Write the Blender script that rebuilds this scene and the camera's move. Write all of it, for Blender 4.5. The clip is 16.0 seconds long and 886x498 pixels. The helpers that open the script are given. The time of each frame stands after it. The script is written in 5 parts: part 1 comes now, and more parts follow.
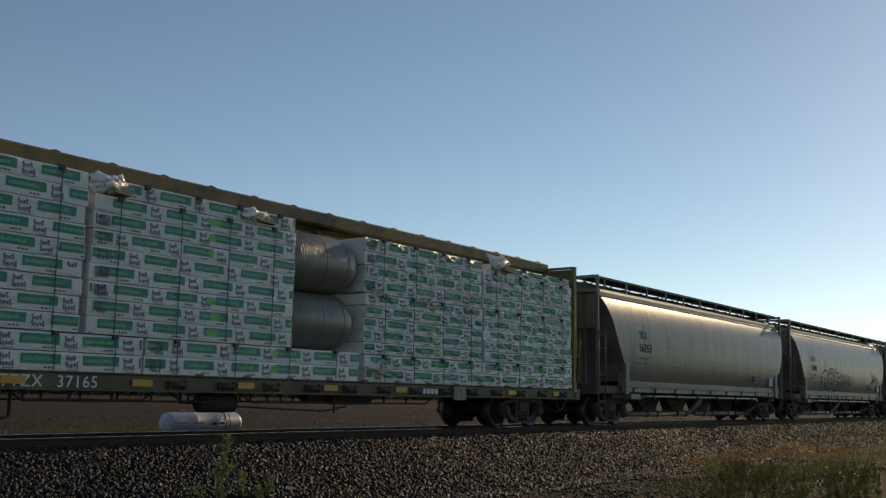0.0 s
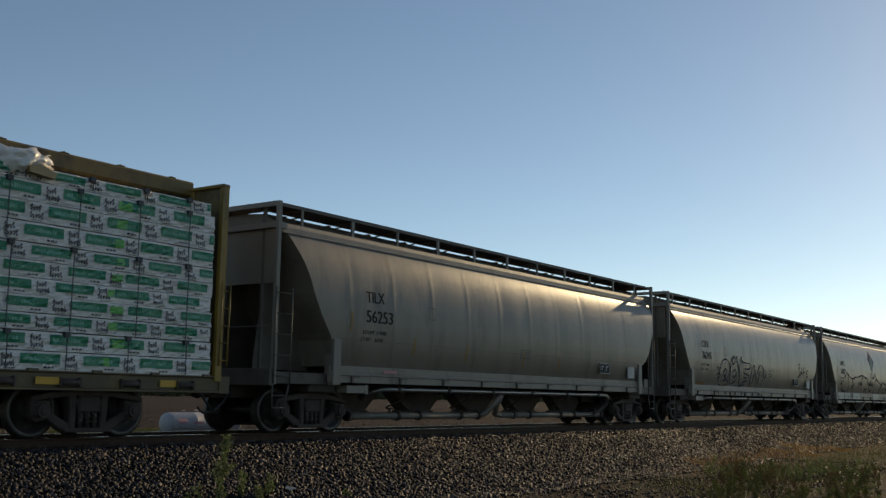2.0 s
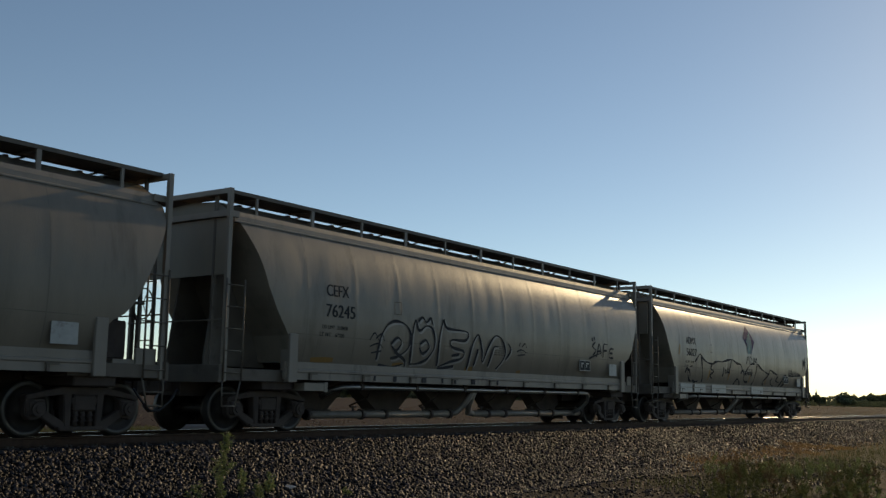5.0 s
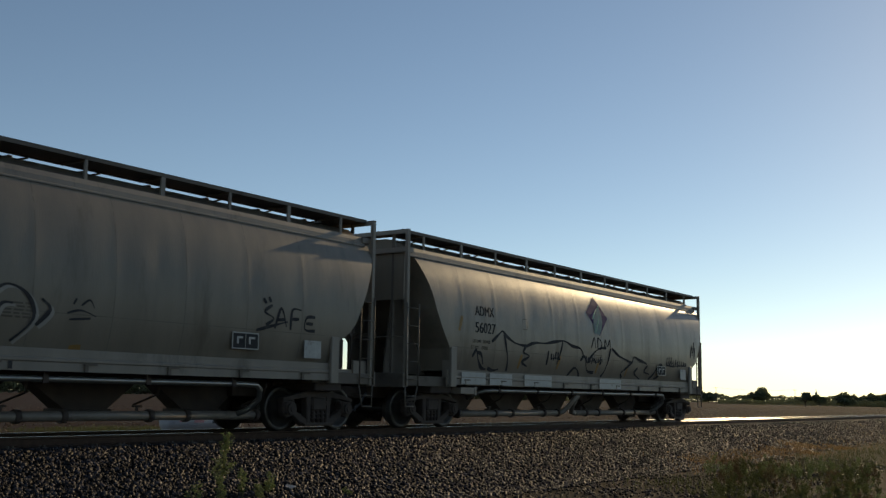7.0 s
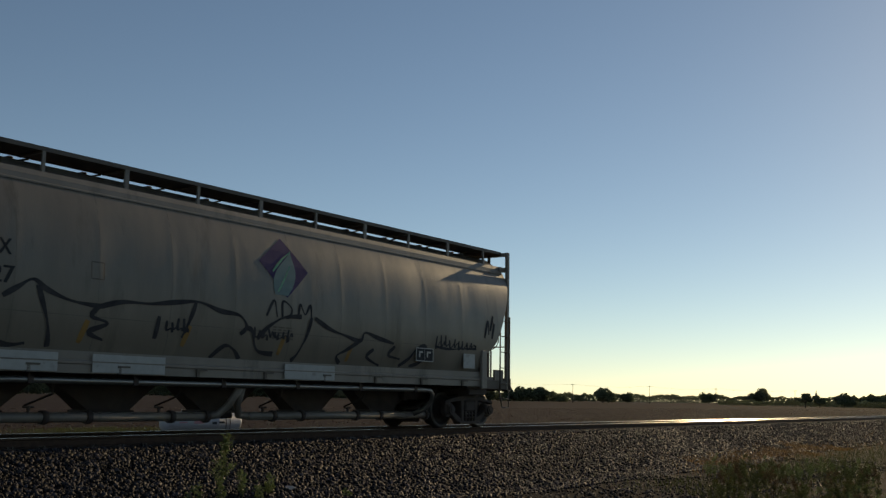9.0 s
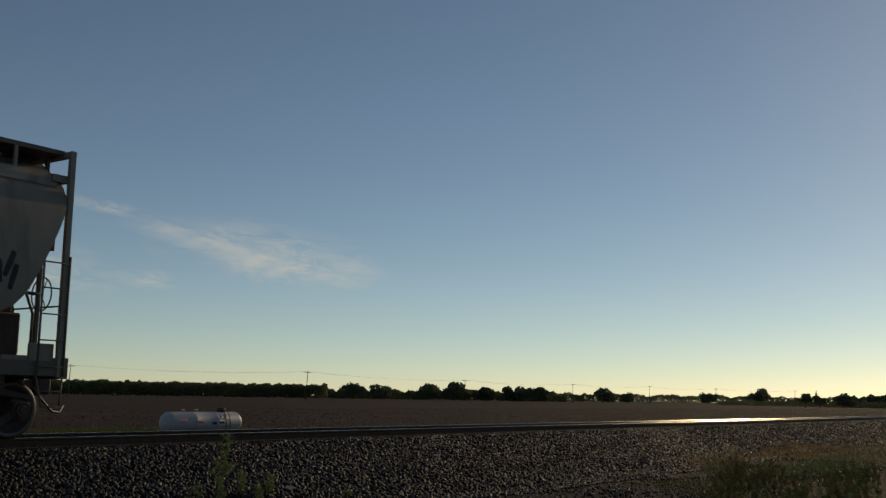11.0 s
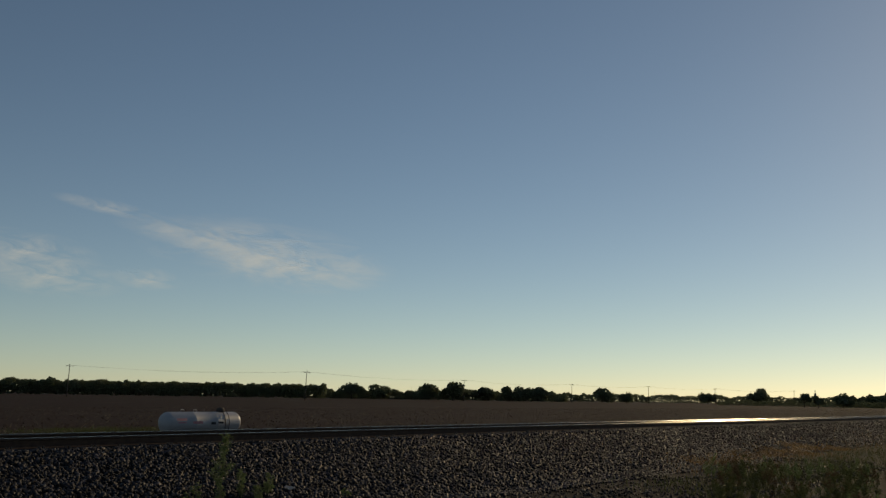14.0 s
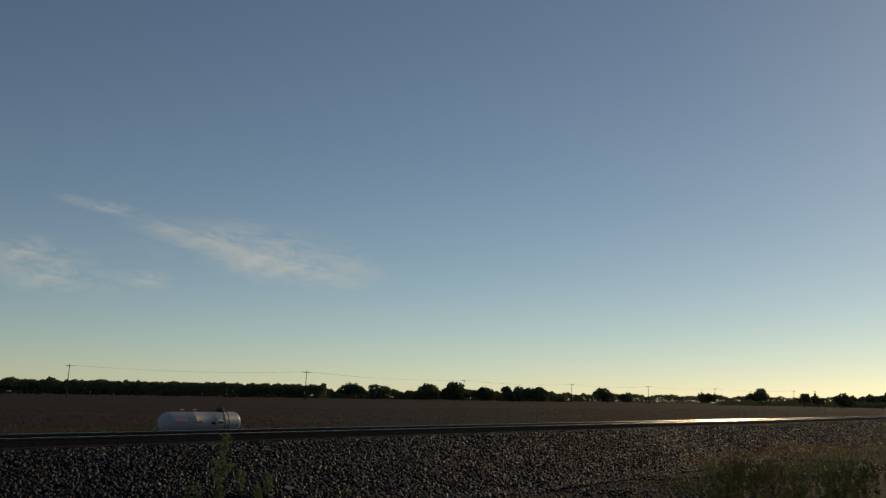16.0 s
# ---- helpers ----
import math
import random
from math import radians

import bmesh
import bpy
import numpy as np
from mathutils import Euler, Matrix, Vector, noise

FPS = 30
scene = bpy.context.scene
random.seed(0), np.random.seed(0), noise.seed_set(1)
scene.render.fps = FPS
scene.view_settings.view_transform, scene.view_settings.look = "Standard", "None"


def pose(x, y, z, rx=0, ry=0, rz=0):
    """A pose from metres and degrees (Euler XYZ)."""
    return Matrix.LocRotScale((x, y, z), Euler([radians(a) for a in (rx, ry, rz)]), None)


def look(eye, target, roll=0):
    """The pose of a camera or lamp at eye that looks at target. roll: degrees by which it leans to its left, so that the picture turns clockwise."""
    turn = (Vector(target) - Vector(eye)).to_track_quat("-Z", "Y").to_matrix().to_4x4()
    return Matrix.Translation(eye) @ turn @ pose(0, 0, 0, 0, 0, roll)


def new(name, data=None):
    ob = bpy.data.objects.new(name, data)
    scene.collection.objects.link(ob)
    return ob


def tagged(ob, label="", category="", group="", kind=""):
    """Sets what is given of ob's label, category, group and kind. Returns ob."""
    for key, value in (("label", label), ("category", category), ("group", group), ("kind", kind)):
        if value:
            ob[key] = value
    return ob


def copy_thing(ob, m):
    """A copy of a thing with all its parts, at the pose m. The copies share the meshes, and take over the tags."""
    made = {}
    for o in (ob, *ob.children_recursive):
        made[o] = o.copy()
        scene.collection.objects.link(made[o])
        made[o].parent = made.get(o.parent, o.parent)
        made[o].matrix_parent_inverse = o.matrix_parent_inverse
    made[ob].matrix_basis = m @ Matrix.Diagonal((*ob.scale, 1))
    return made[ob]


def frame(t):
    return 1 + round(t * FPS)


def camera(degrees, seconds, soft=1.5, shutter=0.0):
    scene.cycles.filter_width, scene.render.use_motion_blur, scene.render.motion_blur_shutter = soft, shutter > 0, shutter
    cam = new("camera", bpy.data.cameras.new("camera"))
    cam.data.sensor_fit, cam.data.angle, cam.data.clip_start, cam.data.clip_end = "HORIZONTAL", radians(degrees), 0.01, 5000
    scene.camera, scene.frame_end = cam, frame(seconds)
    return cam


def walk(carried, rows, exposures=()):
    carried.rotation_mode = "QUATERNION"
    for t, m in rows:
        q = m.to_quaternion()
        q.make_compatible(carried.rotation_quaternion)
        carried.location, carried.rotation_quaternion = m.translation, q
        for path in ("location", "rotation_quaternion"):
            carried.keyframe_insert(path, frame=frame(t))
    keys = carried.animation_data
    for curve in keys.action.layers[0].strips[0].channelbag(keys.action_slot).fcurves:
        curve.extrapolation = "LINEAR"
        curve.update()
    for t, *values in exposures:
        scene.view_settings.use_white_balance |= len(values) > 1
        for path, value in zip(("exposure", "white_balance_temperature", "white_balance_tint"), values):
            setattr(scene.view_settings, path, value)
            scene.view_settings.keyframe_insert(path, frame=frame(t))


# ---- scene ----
# World: x runs along the track, y across it, z = 0 at the rail heads; the eye stands at x = y = 0.
EYE = (0.0, 0.0, 0.76)
TRACK_Y = 16.13
GROUND_Z = -1.0
FIELD_Z = -1.42


def aim(yaw, pitch):
    """Pose of the eye, yaw from across the track towards +x, in degrees."""
    a, b = radians(yaw), radians(pitch)
    way = Vector((math.sin(a) * math.cos(b), math.cos(a) * math.cos(b), math.sin(b)))
    return look(EYE, Vector(EYE) + way * 100, 0.93)


cam = camera(46.8, 16.0, soft=1.35, shutter=0.06)
SWAY = [(0.0, 0, .045), (1.5, 0, .045), (2.5, 0, .04), (3.0, 0, .02), (5.5, 0, -.04), (8.0, 0, -.045), (8.5, 0, -.01),
        (9.0, 0, .01), (10.0, 0, .015), (12.5, 0, .02), (13.5, 0, .02), (14.0, .05, .02), (16.0, .06, .02)]
EXPOSURE = [(t, s, 7750, 6) for t, s in ((0.0, .04), (7.0, .02), (8.0, -.06), (9.0, -.3), (9.5, -.47), (10.0, -.58), (11.0, -.71), (12.5, -.79), (16.0, -.79))]
walk(cam, [(t, aim(54.475 + dy, 8.25 + dp)) for t, dy, dp in SWAY], EXPOSURE)

# ---- light ----
SUN_AZ, SUN_EL = 89.0, 18.5          # azimuth from +y towards +x
world = bpy.data.worlds.new("world")
scene.world = world
world.use_nodes = True
wn = world.node_tree.nodes
sky = wn.new("ShaderNodeTexSky")
sky.sky_type, sky.sun_disc = "NISHITA", False
sky.sun_elevation, sky.sun_rotation = radians(SUN_EL), radians(SUN_AZ)
sky.air_density, sky.dust_density, sky.ozone_density = 0.72, 0.08, 2.1
world.node_tree.links.new(sky.outputs[0], wn["Background"].inputs[0])
wn["Background"].inputs[1].default_value = 0.11
sun = new("sun", bpy.data.lights.new("sun", "SUN"))
sun.data.energy, sun.data.angle, sun.data.color = 2.5, radians(0.53), (1.0, 0.79, 0.53)
sun_way = Vector((math.sin(radians(SUN_AZ)) * math.cos(radians(SUN_EL)), math.cos(radians(SUN_AZ)) * math.cos(radians(SUN_EL)), math.sin(radians(SUN_EL))))
sun.matrix_world = look(sun_way * 100, (0, 0, 0))

# ---- materials ----
def mat(name, c1, c2, scale=3.0, rough=0.6, metal=0.0, bump=0.0, bscale=40.0, stretch=(1, 1, 1), c3=None, spots=0.62, sscale=1.3, spec=0.5, rand=0.0):
    """Two colours mixed by grain, a third in larger stains, and fine relief, all in metres of the object."""
    m = bpy.data.materials.new(name)
    m.use_nodes = True
    nt = m.node_tree
    n, ln = nt.nodes, nt.links.new
    b = n["Principled BSDF"]
    b.inputs["Metallic"].default_value = metal
    b.inputs["Specular IOR Level"].default_value = spec
    tc, mp = n.new("ShaderNodeTexCoord"), n.new("ShaderNodeMapping")
    mp.inputs["Scale"].default_value = stretch
    ln(tc.outputs["Object"], mp.inputs[0])

    def noisy(s, d=6, r=0.6):
        t = n.new("ShaderNodeTexNoise")
        t.inputs["Scale"].default_value, t.inputs["Detail"].default_value, t.inputs["Roughness"].default_value = s, d, r
        ln(mp.outputs[0], t.inputs["Vector"])
        return t.outputs["Fac"]

    def ramp(src, a, z):
        r = n.new("ShaderNodeMapRange")
        r.inputs[1].default_value, r.inputs[2].default_value = a, z
        ln(src, r.inputs[0])
        return r.outputs[0]

    def mix(f, a, c):
        x = n.new("ShaderNodeMix")
        x.data_type = "RGBA"
        ln(f, x.inputs[0])
        for k, v in ((6, a), (7, c)):
            if isinstance(v, tuple):
                x.inputs[k].default_value = (*v, 1)
            else:
                ln(v, x.inputs[k])
        return x.outputs[2]

    col = mix(ramp(noisy(scale), 0.3, 0.7), c1, c2)
    if c3:
        col = mix(ramp(noisy(sscale, 8, 0.65), spots, spots + 0.14), col, c3)
    if rand:
        oi, hs = n.new("ShaderNodeObjectInfo"), n.new("ShaderNodeHueSaturation")
        ln(ramp2(n, ln, oi.outputs["Random"], 1 - rand, 1 + rand), hs.inputs["Value"])
        ln(col, hs.inputs["Color"])
        col = hs.outputs[0]
    ln(col, b.inputs["Base Color"])
    rr = n.new("ShaderNodeMapRange")
    rr.inputs[3].default_value, rr.inputs[4].default_value = max(0.03, rough - 0.12), min(1, rough + 0.12)
    ln(noisy(scale * 4), rr.inputs[0])
    ln(rr.outputs[0], b.inputs["Roughness"])
    if bump:
        bp = n.new("ShaderNodeBump")
        bp.inputs["Strength"].default_value, bp.inputs["Distance"].default_value = min(1, bump), 0.02
        ln(noisy(bscale), bp.inputs["Height"])
        ln(bp.outputs[0], b.inputs["Normal"])
    return m


def ramp2(n, ln, src, a, z):
    r = n.new("ShaderNodeMapRange")
    r.inputs[3].default_value, r.inputs[4].default_value = a, z
    ln(src, r.inputs[0])
    return r.outputs[0]


def island(m, low, high, power=1.0):
    """Vary a joined material's value stone by stone."""
    nt = m.node_tree
    b = nt.nodes["Principled BSDF"]
    src = b.inputs["Base Color"].links[0].from_socket
    g, hs = nt.nodes.new("ShaderNodeNewGeometry"), nt.nodes.new("ShaderNodeHueSaturation")
    pw = nt.nodes.new("ShaderNodeMath")
    pw.operation, pw.inputs[1].default_value = "POWER", power
    nt.links.new(g.outputs["Random Per Island"], pw.inputs[0])
    nt.links.new(ramp2(nt.nodes, nt.links.new, pw.outputs[0], low, high), hs.inputs["Value"])
    nt.links.new(src, hs.inputs["Color"])
    nt.links.new(hs.outputs[0], b.inputs["Base Color"])
    return m


def leafy(m, colour, share):
    """Let light through thin leaves."""
    nt = m.node_tree
    b, out = nt.nodes["Principled BSDF"], nt.nodes["Material Output"]
    tl, mx = nt.nodes.new("ShaderNodeBsdfTranslucent"), nt.nodes.new("ShaderNodeMixShader")
    tl.inputs[0].default_value, mx.inputs[0].default_value = (*colour, 1), share
    nt.links.new(b.outputs[0], mx.inputs[1])
    nt.links.new(tl.outputs[0], mx.inputs[2])
    nt.links.new(mx.outputs[0], out.inputs[0])
    return m


M_SOIL = mat("ploughed_soil", (.034, .0195, .0125), (.056, .033, .0215), .6, .95, bump=1, bscale=5, c3=(.07, .046, .03), spots=.56, sscale=.05, spec=.04)
M_CLOD = island(mat("soil_clods", (.034, .0205, .0135), (.062, .039, .026), 3, .95, spec=.05), .7, 1.6)
M_STUBBLE = island(mat("dry_stubble", (.2, .145, .085), (.3, .23, .14), 3, .9, spec=.15), .5, 1.3)
M_BED = mat("ballast_fines", (.011, .01, .011), (.022, .02, .022), 18, .95, bump=1, bscale=25, c3=(.036, .031, .03), spots=.6, sscale=7, spec=.05)
# The skewed random value leaves a few pale stones, painting in sparse sun glints.
M_STONE = island(mat("ballast_stone", (.0155, .0138, .016), (.03, .0268, .03), 22, .55, bump=.4, bscale=50, c3=(.075, .055, .045), spots=.62, sscale=14, spec=.2), .25, 3.3, 3.2)
# Unseen ground behind the eye, made paler to throw light onto the train.
M_BOUNCE = mat("unseen_bounce_ground", (.085, .067, .048), (.125, .1, .072), 1.2, .95, bump=.6, bscale=12, c3=(.1, .08, .058), spots=.55, sscale=.3, spec=.1)
M_VERGE = mat("verge_earth", (.022, .017, .012), (.04, .031, .021), 1.5, .95, bump=1, bscale=9, c3=(.06, .042, .023), spots=.56, sscale=.6, spec=.05)
M_RAIL = mat("rusty_rail", (.05, .03, .022), (.085, .052, .037), 9, .8, .1, bump=.3, bscale=60, spec=.2)
M_RAILTOP = mat("polished_railhead", (.15, .14, .13), (.1, .094, .088), 7, .22, 1.0, bump=.08, bscale=70)
M_TIE = mat("creosoted_tie", (.08, .066, .055), (.15, .125, .105), 5, .85, bump=.8, bscale=30, stretch=(6, 1, 1), rand=.3)
M_GREY = mat("weathered_grey_paint", (.172, .144, .113), (.228, .19, .147), 1.1, .38, bump=.1, bscale=22, stretch=(1.6, 1, .35), c3=(.128, .102, .076), spots=.55, sscale=.8, spec=.4)
M_TAN = mat("weathered_beige_grey_paint", (.172, .146, .116), (.228, .193, .151), 1.1, .37, bump=.1, bscale=22, stretch=(1.6, 1, .35), c3=(.125, .102, .077), spots=.56, sscale=.8, spec=.4)
M_SEAM = mat("grimy_weld_seam", (.12, .105, .084), (.16, .142, .112), 6, .6)
M_SILL = mat("sill_grey_paint", (.195, .165, .135), (.25, .215, .178), 2, .5, bump=.1, bscale=40, stretch=(1, 1, .4), c3=(.1, .083, .066), spots=.56, sscale=1.6)
M_DGREY = mat("stained_dark_grey_paint", (.092, .074, .058), (.135, .111, .088), 2, .6, bump=.2, bscale=30, c3=(.058, .045, .035), spots=.55, sscale=1.5)
M_UNDER = mat("grimy_underframe", (.038, .026, .021), (.068, .048, .039), 4, .75, bump=.4, bscale=30, c3=(.07, .047, .033), spots=.6, sscale=2)
M_WHEEL = mat("wheel_steel", (.027, .022, .019), (.046, .037, .032), 6, .6, .5, bump=.2, bscale=40)
M_TREAD = mat("worn_wheel_rim", (.1, .092, .085), (.07, .064, .058), 6, .45, .8)
M_PIPE = mat("galvanised_pipe", (.33, .325, .31), (.25, .245, .235), 4, .35, .8, bump=.1, bscale=50, c3=(.16, .14, .12), spots=.6, sscale=2)
M_YELLOW = mat("faded_yellow_paint", (.3, .185, .035), (.22, .135, .03), 1.6, .55, bump=.2, bscale=30, stretch=(1, 1, .5), c3=(.075, .052, .028), spots=.5, sscale=1.1)
# The stained yellow again, with the chord's shade put into a darker base colour.
M_CHORD = mat("shaded_grimy_chord_paint", (.2, .128, .034), (.14, .092, .028), 1.6, .55, bump=.2, bscale=30, stretch=(1, 1, .5), c3=(.065, .046, .026), spots=.5, sscale=1.1)
M_POST = mat("yellow_bulkhead_paint", (.33, .2, .03), (.22, .135, .028), 1.4, .5, bump=.15, bscale=30, stretch=(1, 1, .4), c3=(.075, .048, .028), spots=.52, sscale=1.4)
M_BROWN = mat("grimy_sill_paint", (.085, .062, .034), (.14, .102, .05), 1.3, .6, bump=.3, bscale=30, c3=(.22, .155, .055), spots=.54, sscale=.9)
M_REFLECT = mat("yellow_reflector", (.62, .34, .03), (.55, .29, .03), 6, .4)
M_WHITEPLATE = mat("white_reflector", (.42, .42, .4), (.34, .34, .32), 5, .5, c3=(.22, .2, .18), spots=.6, sscale=4)
M_LETTER = mat("black_lettering", (.032, .031, .032), (.055, .053, .052), 12, .75, spec=.15)
M_LETTERW = mat("white_lettering", (.8, .79, .76), (.68, .67, .64), 12, .6)
M_SPRAY = mat("black_spray_paint", (.034, .031, .034), (.07, .065, .066), 5, .75, spec=.12)
M_SPRAYL = mat("pale_spray_paint", (.32, .3, .27), (.27, .255, .23), 3, .5)
M_ORANGE = mat("orange_spray_paint", (.3, .16, .035), (.23, .13, .04), 4, .55)
M_PURPLE = mat("purple_emblem", (.07, .05, .115), (.09, .066, .135), 4, .75, spec=.12)
M_TEAL = mat("pale_teal_emblem", (.17, .24, .23), (.21, .28, .27), 4, .75, spec=.12)
M_WRAP = mat("white_plastic_wrap", (.75, .7, .64), (.82, .77, .71), 2.2, .3, bump=1, bscale=7, stretch=(1, 1, 2.2), c3=(.66, .635, .6), spots=.58, sscale=1.2, rand=.06)
M_GREEN = mat("green_print", (.02, .2, .1), (.025, .24, .125), 5, .32, bump=.4, bscale=6)
M_LIME = mat("lime_marking", (.13, .45, .1), (.17, .5, .12), 5, .35)
M_PALEP = mat("pale_print", (.16, .4, .27), (.2, .45, .32), 9, .35)
M_DARKP = mat("dark_print", (.06, .056, .06), (.09, .085, .09), 9, .4)
M_KRAFT = mat("bare_lumber", (.42, .29, .16), (.52, .37, .21), 6, .75, stretch=(.3, 1, 6), bump=.3, bscale=20)
M_STRAP = mat("dark_strap", (.03, .03, .035), (.06, .06, .06), 8, .5)
M_STEEL = mat("dull_steel_sheet", (.27, .24, .195), (.2, .176, .142), 1.5, .4, .35, bump=.15, bscale=12, c3=(.17, .15, .125), spots=.56, sscale=1.2)
M_TANK = mat("white_tank_paint", (.4, .385, .39), (.35, .34, .345), 2, .45, bump=.05, c3=(.47, .46, .44), spots=.62, sscale=2, spec=.35)
M_REDP = mat("faded_red_print", (.45, .16, .18), (.5, .22, .22), 6, .5)
M_POLE = mat("weathered_pole_wood", (.1, .08, .065), (.15, .125, .1), 4, .85)
# Leaf colour greyed and lifted, with strong translucency, in place of distance haze.
M_LEAF = leafy(island(mat("haze_paled_foliage", (.12, .125, .1), (.15, .155, .125), .6, .85, spec=.2), .75, 1.25), (.42, .45, .32), .75)
M_BARK = mat("bark", (.07, .055, .045), (.11, .09, .07), 5, .9)
M_WEED = leafy(island(mat("weed_leaf", (.1, .13, .06), (.15, .18, .085), 5, .65, spec=.25), .5, 1.5), (.18, .24, .1), .5)
M_WEED_DULL = leafy(island(mat("dull_weed_leaf", (.05, .06, .027), (.085, .09, .04), 5, .7, spec=.2), .5, 1.6), (.1, .115, .04), .45)
M_DEADWEED = leafy(island(mat("dead_weed", (.09, .066, .04), (.14, .105, .062), 5, .8, spec=.15), .5, 1.5), (.14, .1, .05), .4)
M_LOWPIPE = mat("grimy_low_pipe", (.19, .16, .135), (.26, .225, .19), 4, .5, .2, bump=.2, bscale=40, c3=(.1, .076, .06), spots=.56, sscale=2)
M_STRAW = leafy(island(mat("dry_grass", (.26, .165, .07), (.36, .25, .12), 5, .8, spec=.2), .5, 1.4), (.3, .18, .07), .4)
M_GRASS = leafy(island(mat("green_grass", (.05, .06, .025), (.09, .095, .045), 5, .7, spec=.2), .5, 1.5), (.09, .1, .035), .4)
M_SCRAP = mat("pale_plastic_scrap", (.62, .5, .42), (.5, .4, .33), 9, .6)


# ---- mesh helpers ----
def add_box(bm, a, b, bevel=0.0, m=None):
    r = bmesh.ops.create_cube(bm, size=1, matrix=Matrix.Translation([(p + q) / 2 for p, q in zip(a, b)]) @ Matrix.Diagonal([abs(q - p) for p, q in zip(a, b)] + [1]))
    vs = r["verts"]
    if bevel:
        es = list({e for v in vs for e in v.link_edges})
        out = bmesh.ops.bevel(bm, geom=es, offset=bevel, segments=1, affect="EDGES")
        vs = list({v for f in out["faces"] for v in f.verts} | {v for v in vs if v.is_valid})
    if m:
        bmesh.ops.transform(bm, matrix=m, verts=vs)
    return vs


def add_tube(bm, pts, r, seg=8, cap=True):
    """A round tube along points."""
    pts = [Vector(p) for p in pts]
    rings = []
    for i, p in enumerate(pts):
        d = (pts[min(i + 1, len(pts) - 1)] - pts[max(i - 1, 0)]).normalized()
        u = d.orthogonal().normalized() if abs(d.z) > .9 else d.cross(Vector((0, 0, 1))).normalized()
        v = d.cross(u)
        rr = r[i] if isinstance(r, (list, tuple)) else r
        rings.append([bm.verts.new(p + (u * math.cos(2 * math.pi * k / seg) + v * math.sin(2 * math.pi * k / seg)) * rr) for k in range(seg)])
    for a, b in zip(rings, rings[1:]):
        for k in range(seg):
            f = bm.faces.new((a[k], a[(k + 1) % seg], b[(k + 1) % seg], b[k]))
            f.smooth = True
    if cap:
        bm.faces.new(rings[0][::-1])
        bm.faces.new(rings[-1])


def add_prism(bm, prof, a, b, axis="x"):
    """A closed outline, (u, v) pairs, pushed from a to b along an axis."""
    def at(u, v, w):
        return (w, u, v) if axis == "x" else (u, w, v) if axis == "y" else (u, v, w)
    lo = [bm.verts.new(at(u, v, a)) for u, v in prof]
    hi = [bm.verts.new(at(u, v, b)) for u, v in prof]
    k = len(prof)
    for i in range(k):
        bm.faces.new((lo[i], lo[(i + 1) % k], hi[(i + 1) % k], hi[i]))
    bm.faces.new(lo[::-1])
    bm.faces.new(hi)


def add_lathe(bm, prof, seg=24, m=None):
    """Outline of (radius, y) turned round the y axis."""
    rings = []
    for r, y in prof:
        rings.append([bm.verts.new((r * math.cos(2 * math.pi * k / seg), y, r * math.sin(2 * math.pi * k / seg))) for k in range(seg)])
    for a, b in zip(rings, rings[1:]):
        for k in range(seg):
            bm.faces.new((a[k], a[(k + 1) % seg], b[(k + 1) % seg], b[k])).smooth = True
    bm.faces.new(rings[0][::-1])
    bm.faces.new(rings[-1])
    if m:
        bmesh.ops.transform(bm, matrix=m, verts=[v for g in rings for v in g])


def part(name, bm, material, parent=None, label="", smooth=False):
    me = bpy.data.meshes.new(name)
    bmesh.ops.recalc_face_normals(bm, faces=bm.faces)
    bm.to_mesh(me)
    bm.free()
    for m in material if isinstance(material, (list, tuple)) else (material,):
        me.materials.append(m)
    if smooth:
        me.shade_smooth()
    o = new(name, me)
    o.parent = parent
    return tagged(o, label)


def boxes(name, items, material, parent, label="", bevel=0.0):
    bm = bmesh.new()
    for a, b in items:
        add_box(bm, a, b, bevel)
    return part(name, bm, material, parent, label)


def raw(name, verts, faces, material, parent=None, label="", smooth=False):
    me = bpy.data.meshes.new(name)
    me.from_pydata(verts, [], faces)
    for m in material if isinstance(material, (list, tuple)) else (material,):
        me.materials.append(m)
    if smooth:
        me.shade_smooth()
    me.update()
    o = new(name, me)
    o.parent = parent
    return tagged(o, label)


def lumps(rng, count, place, size, proto=6, flat=0.75):
    """Verts and faces of many small angular lumps. place(n) gives n x 3 places, size(n) their radii."""
    phi = (1 + 5 ** .5) / 2
    base = np.array([(-1, phi, 0), (1, phi, 0), (-1, -phi, 0), (1, -phi, 0), (0, -1, phi), (0, 1, phi), (0, -1, -phi), (0, 1, -phi), (phi, 0, -1), (phi, 0, 1), (-phi, 0, -1), (-phi, 0, 1)]) / 1.9
    tri = np.array([int(c, 16) for c in "0b505101707a0ab1595b4ba2a7671839434232636838949524b62a867981"]).reshape(-1, 3)
    pos, rad = place(count), size(count)
    sh = base[None] * (1 + rng.uniform(-.42, .42, (count, 12, 1))) * rng.uniform((.7, .55, flat * .6), (1.45, 1.15, flat * 1.2), (count, 3))[:, None, :]
    q = rng.normal(size=(count, 4))
    q /= np.linalg.norm(q, axis=1)[:, None]
    w, x, y, z = q.T
    rot = np.stack([np.stack([1 - 2 * (y * y + z * z), 2 * (x * y - z * w), 2 * (x * z + y * w)], -1), np.stack([2 * (x * y + z * w), 1 - 2 * (x * x + z * z), 2 * (y * z - x * w)], -1), np.stack([2 * (x * z - y * w), 2 * (y * z + x * w), 1 - 2 * (x * x + y * y)], -1)], 1)
    vs = np.einsum("nij,nkj->nki", rot, sh) * rad[:, None, None] + pos[:, None, :]
    fs = (tri[None] + 12 * np.arange(count)[:, None, None]).reshape(-1, 3)
    return vs.reshape(-1, 3), fs


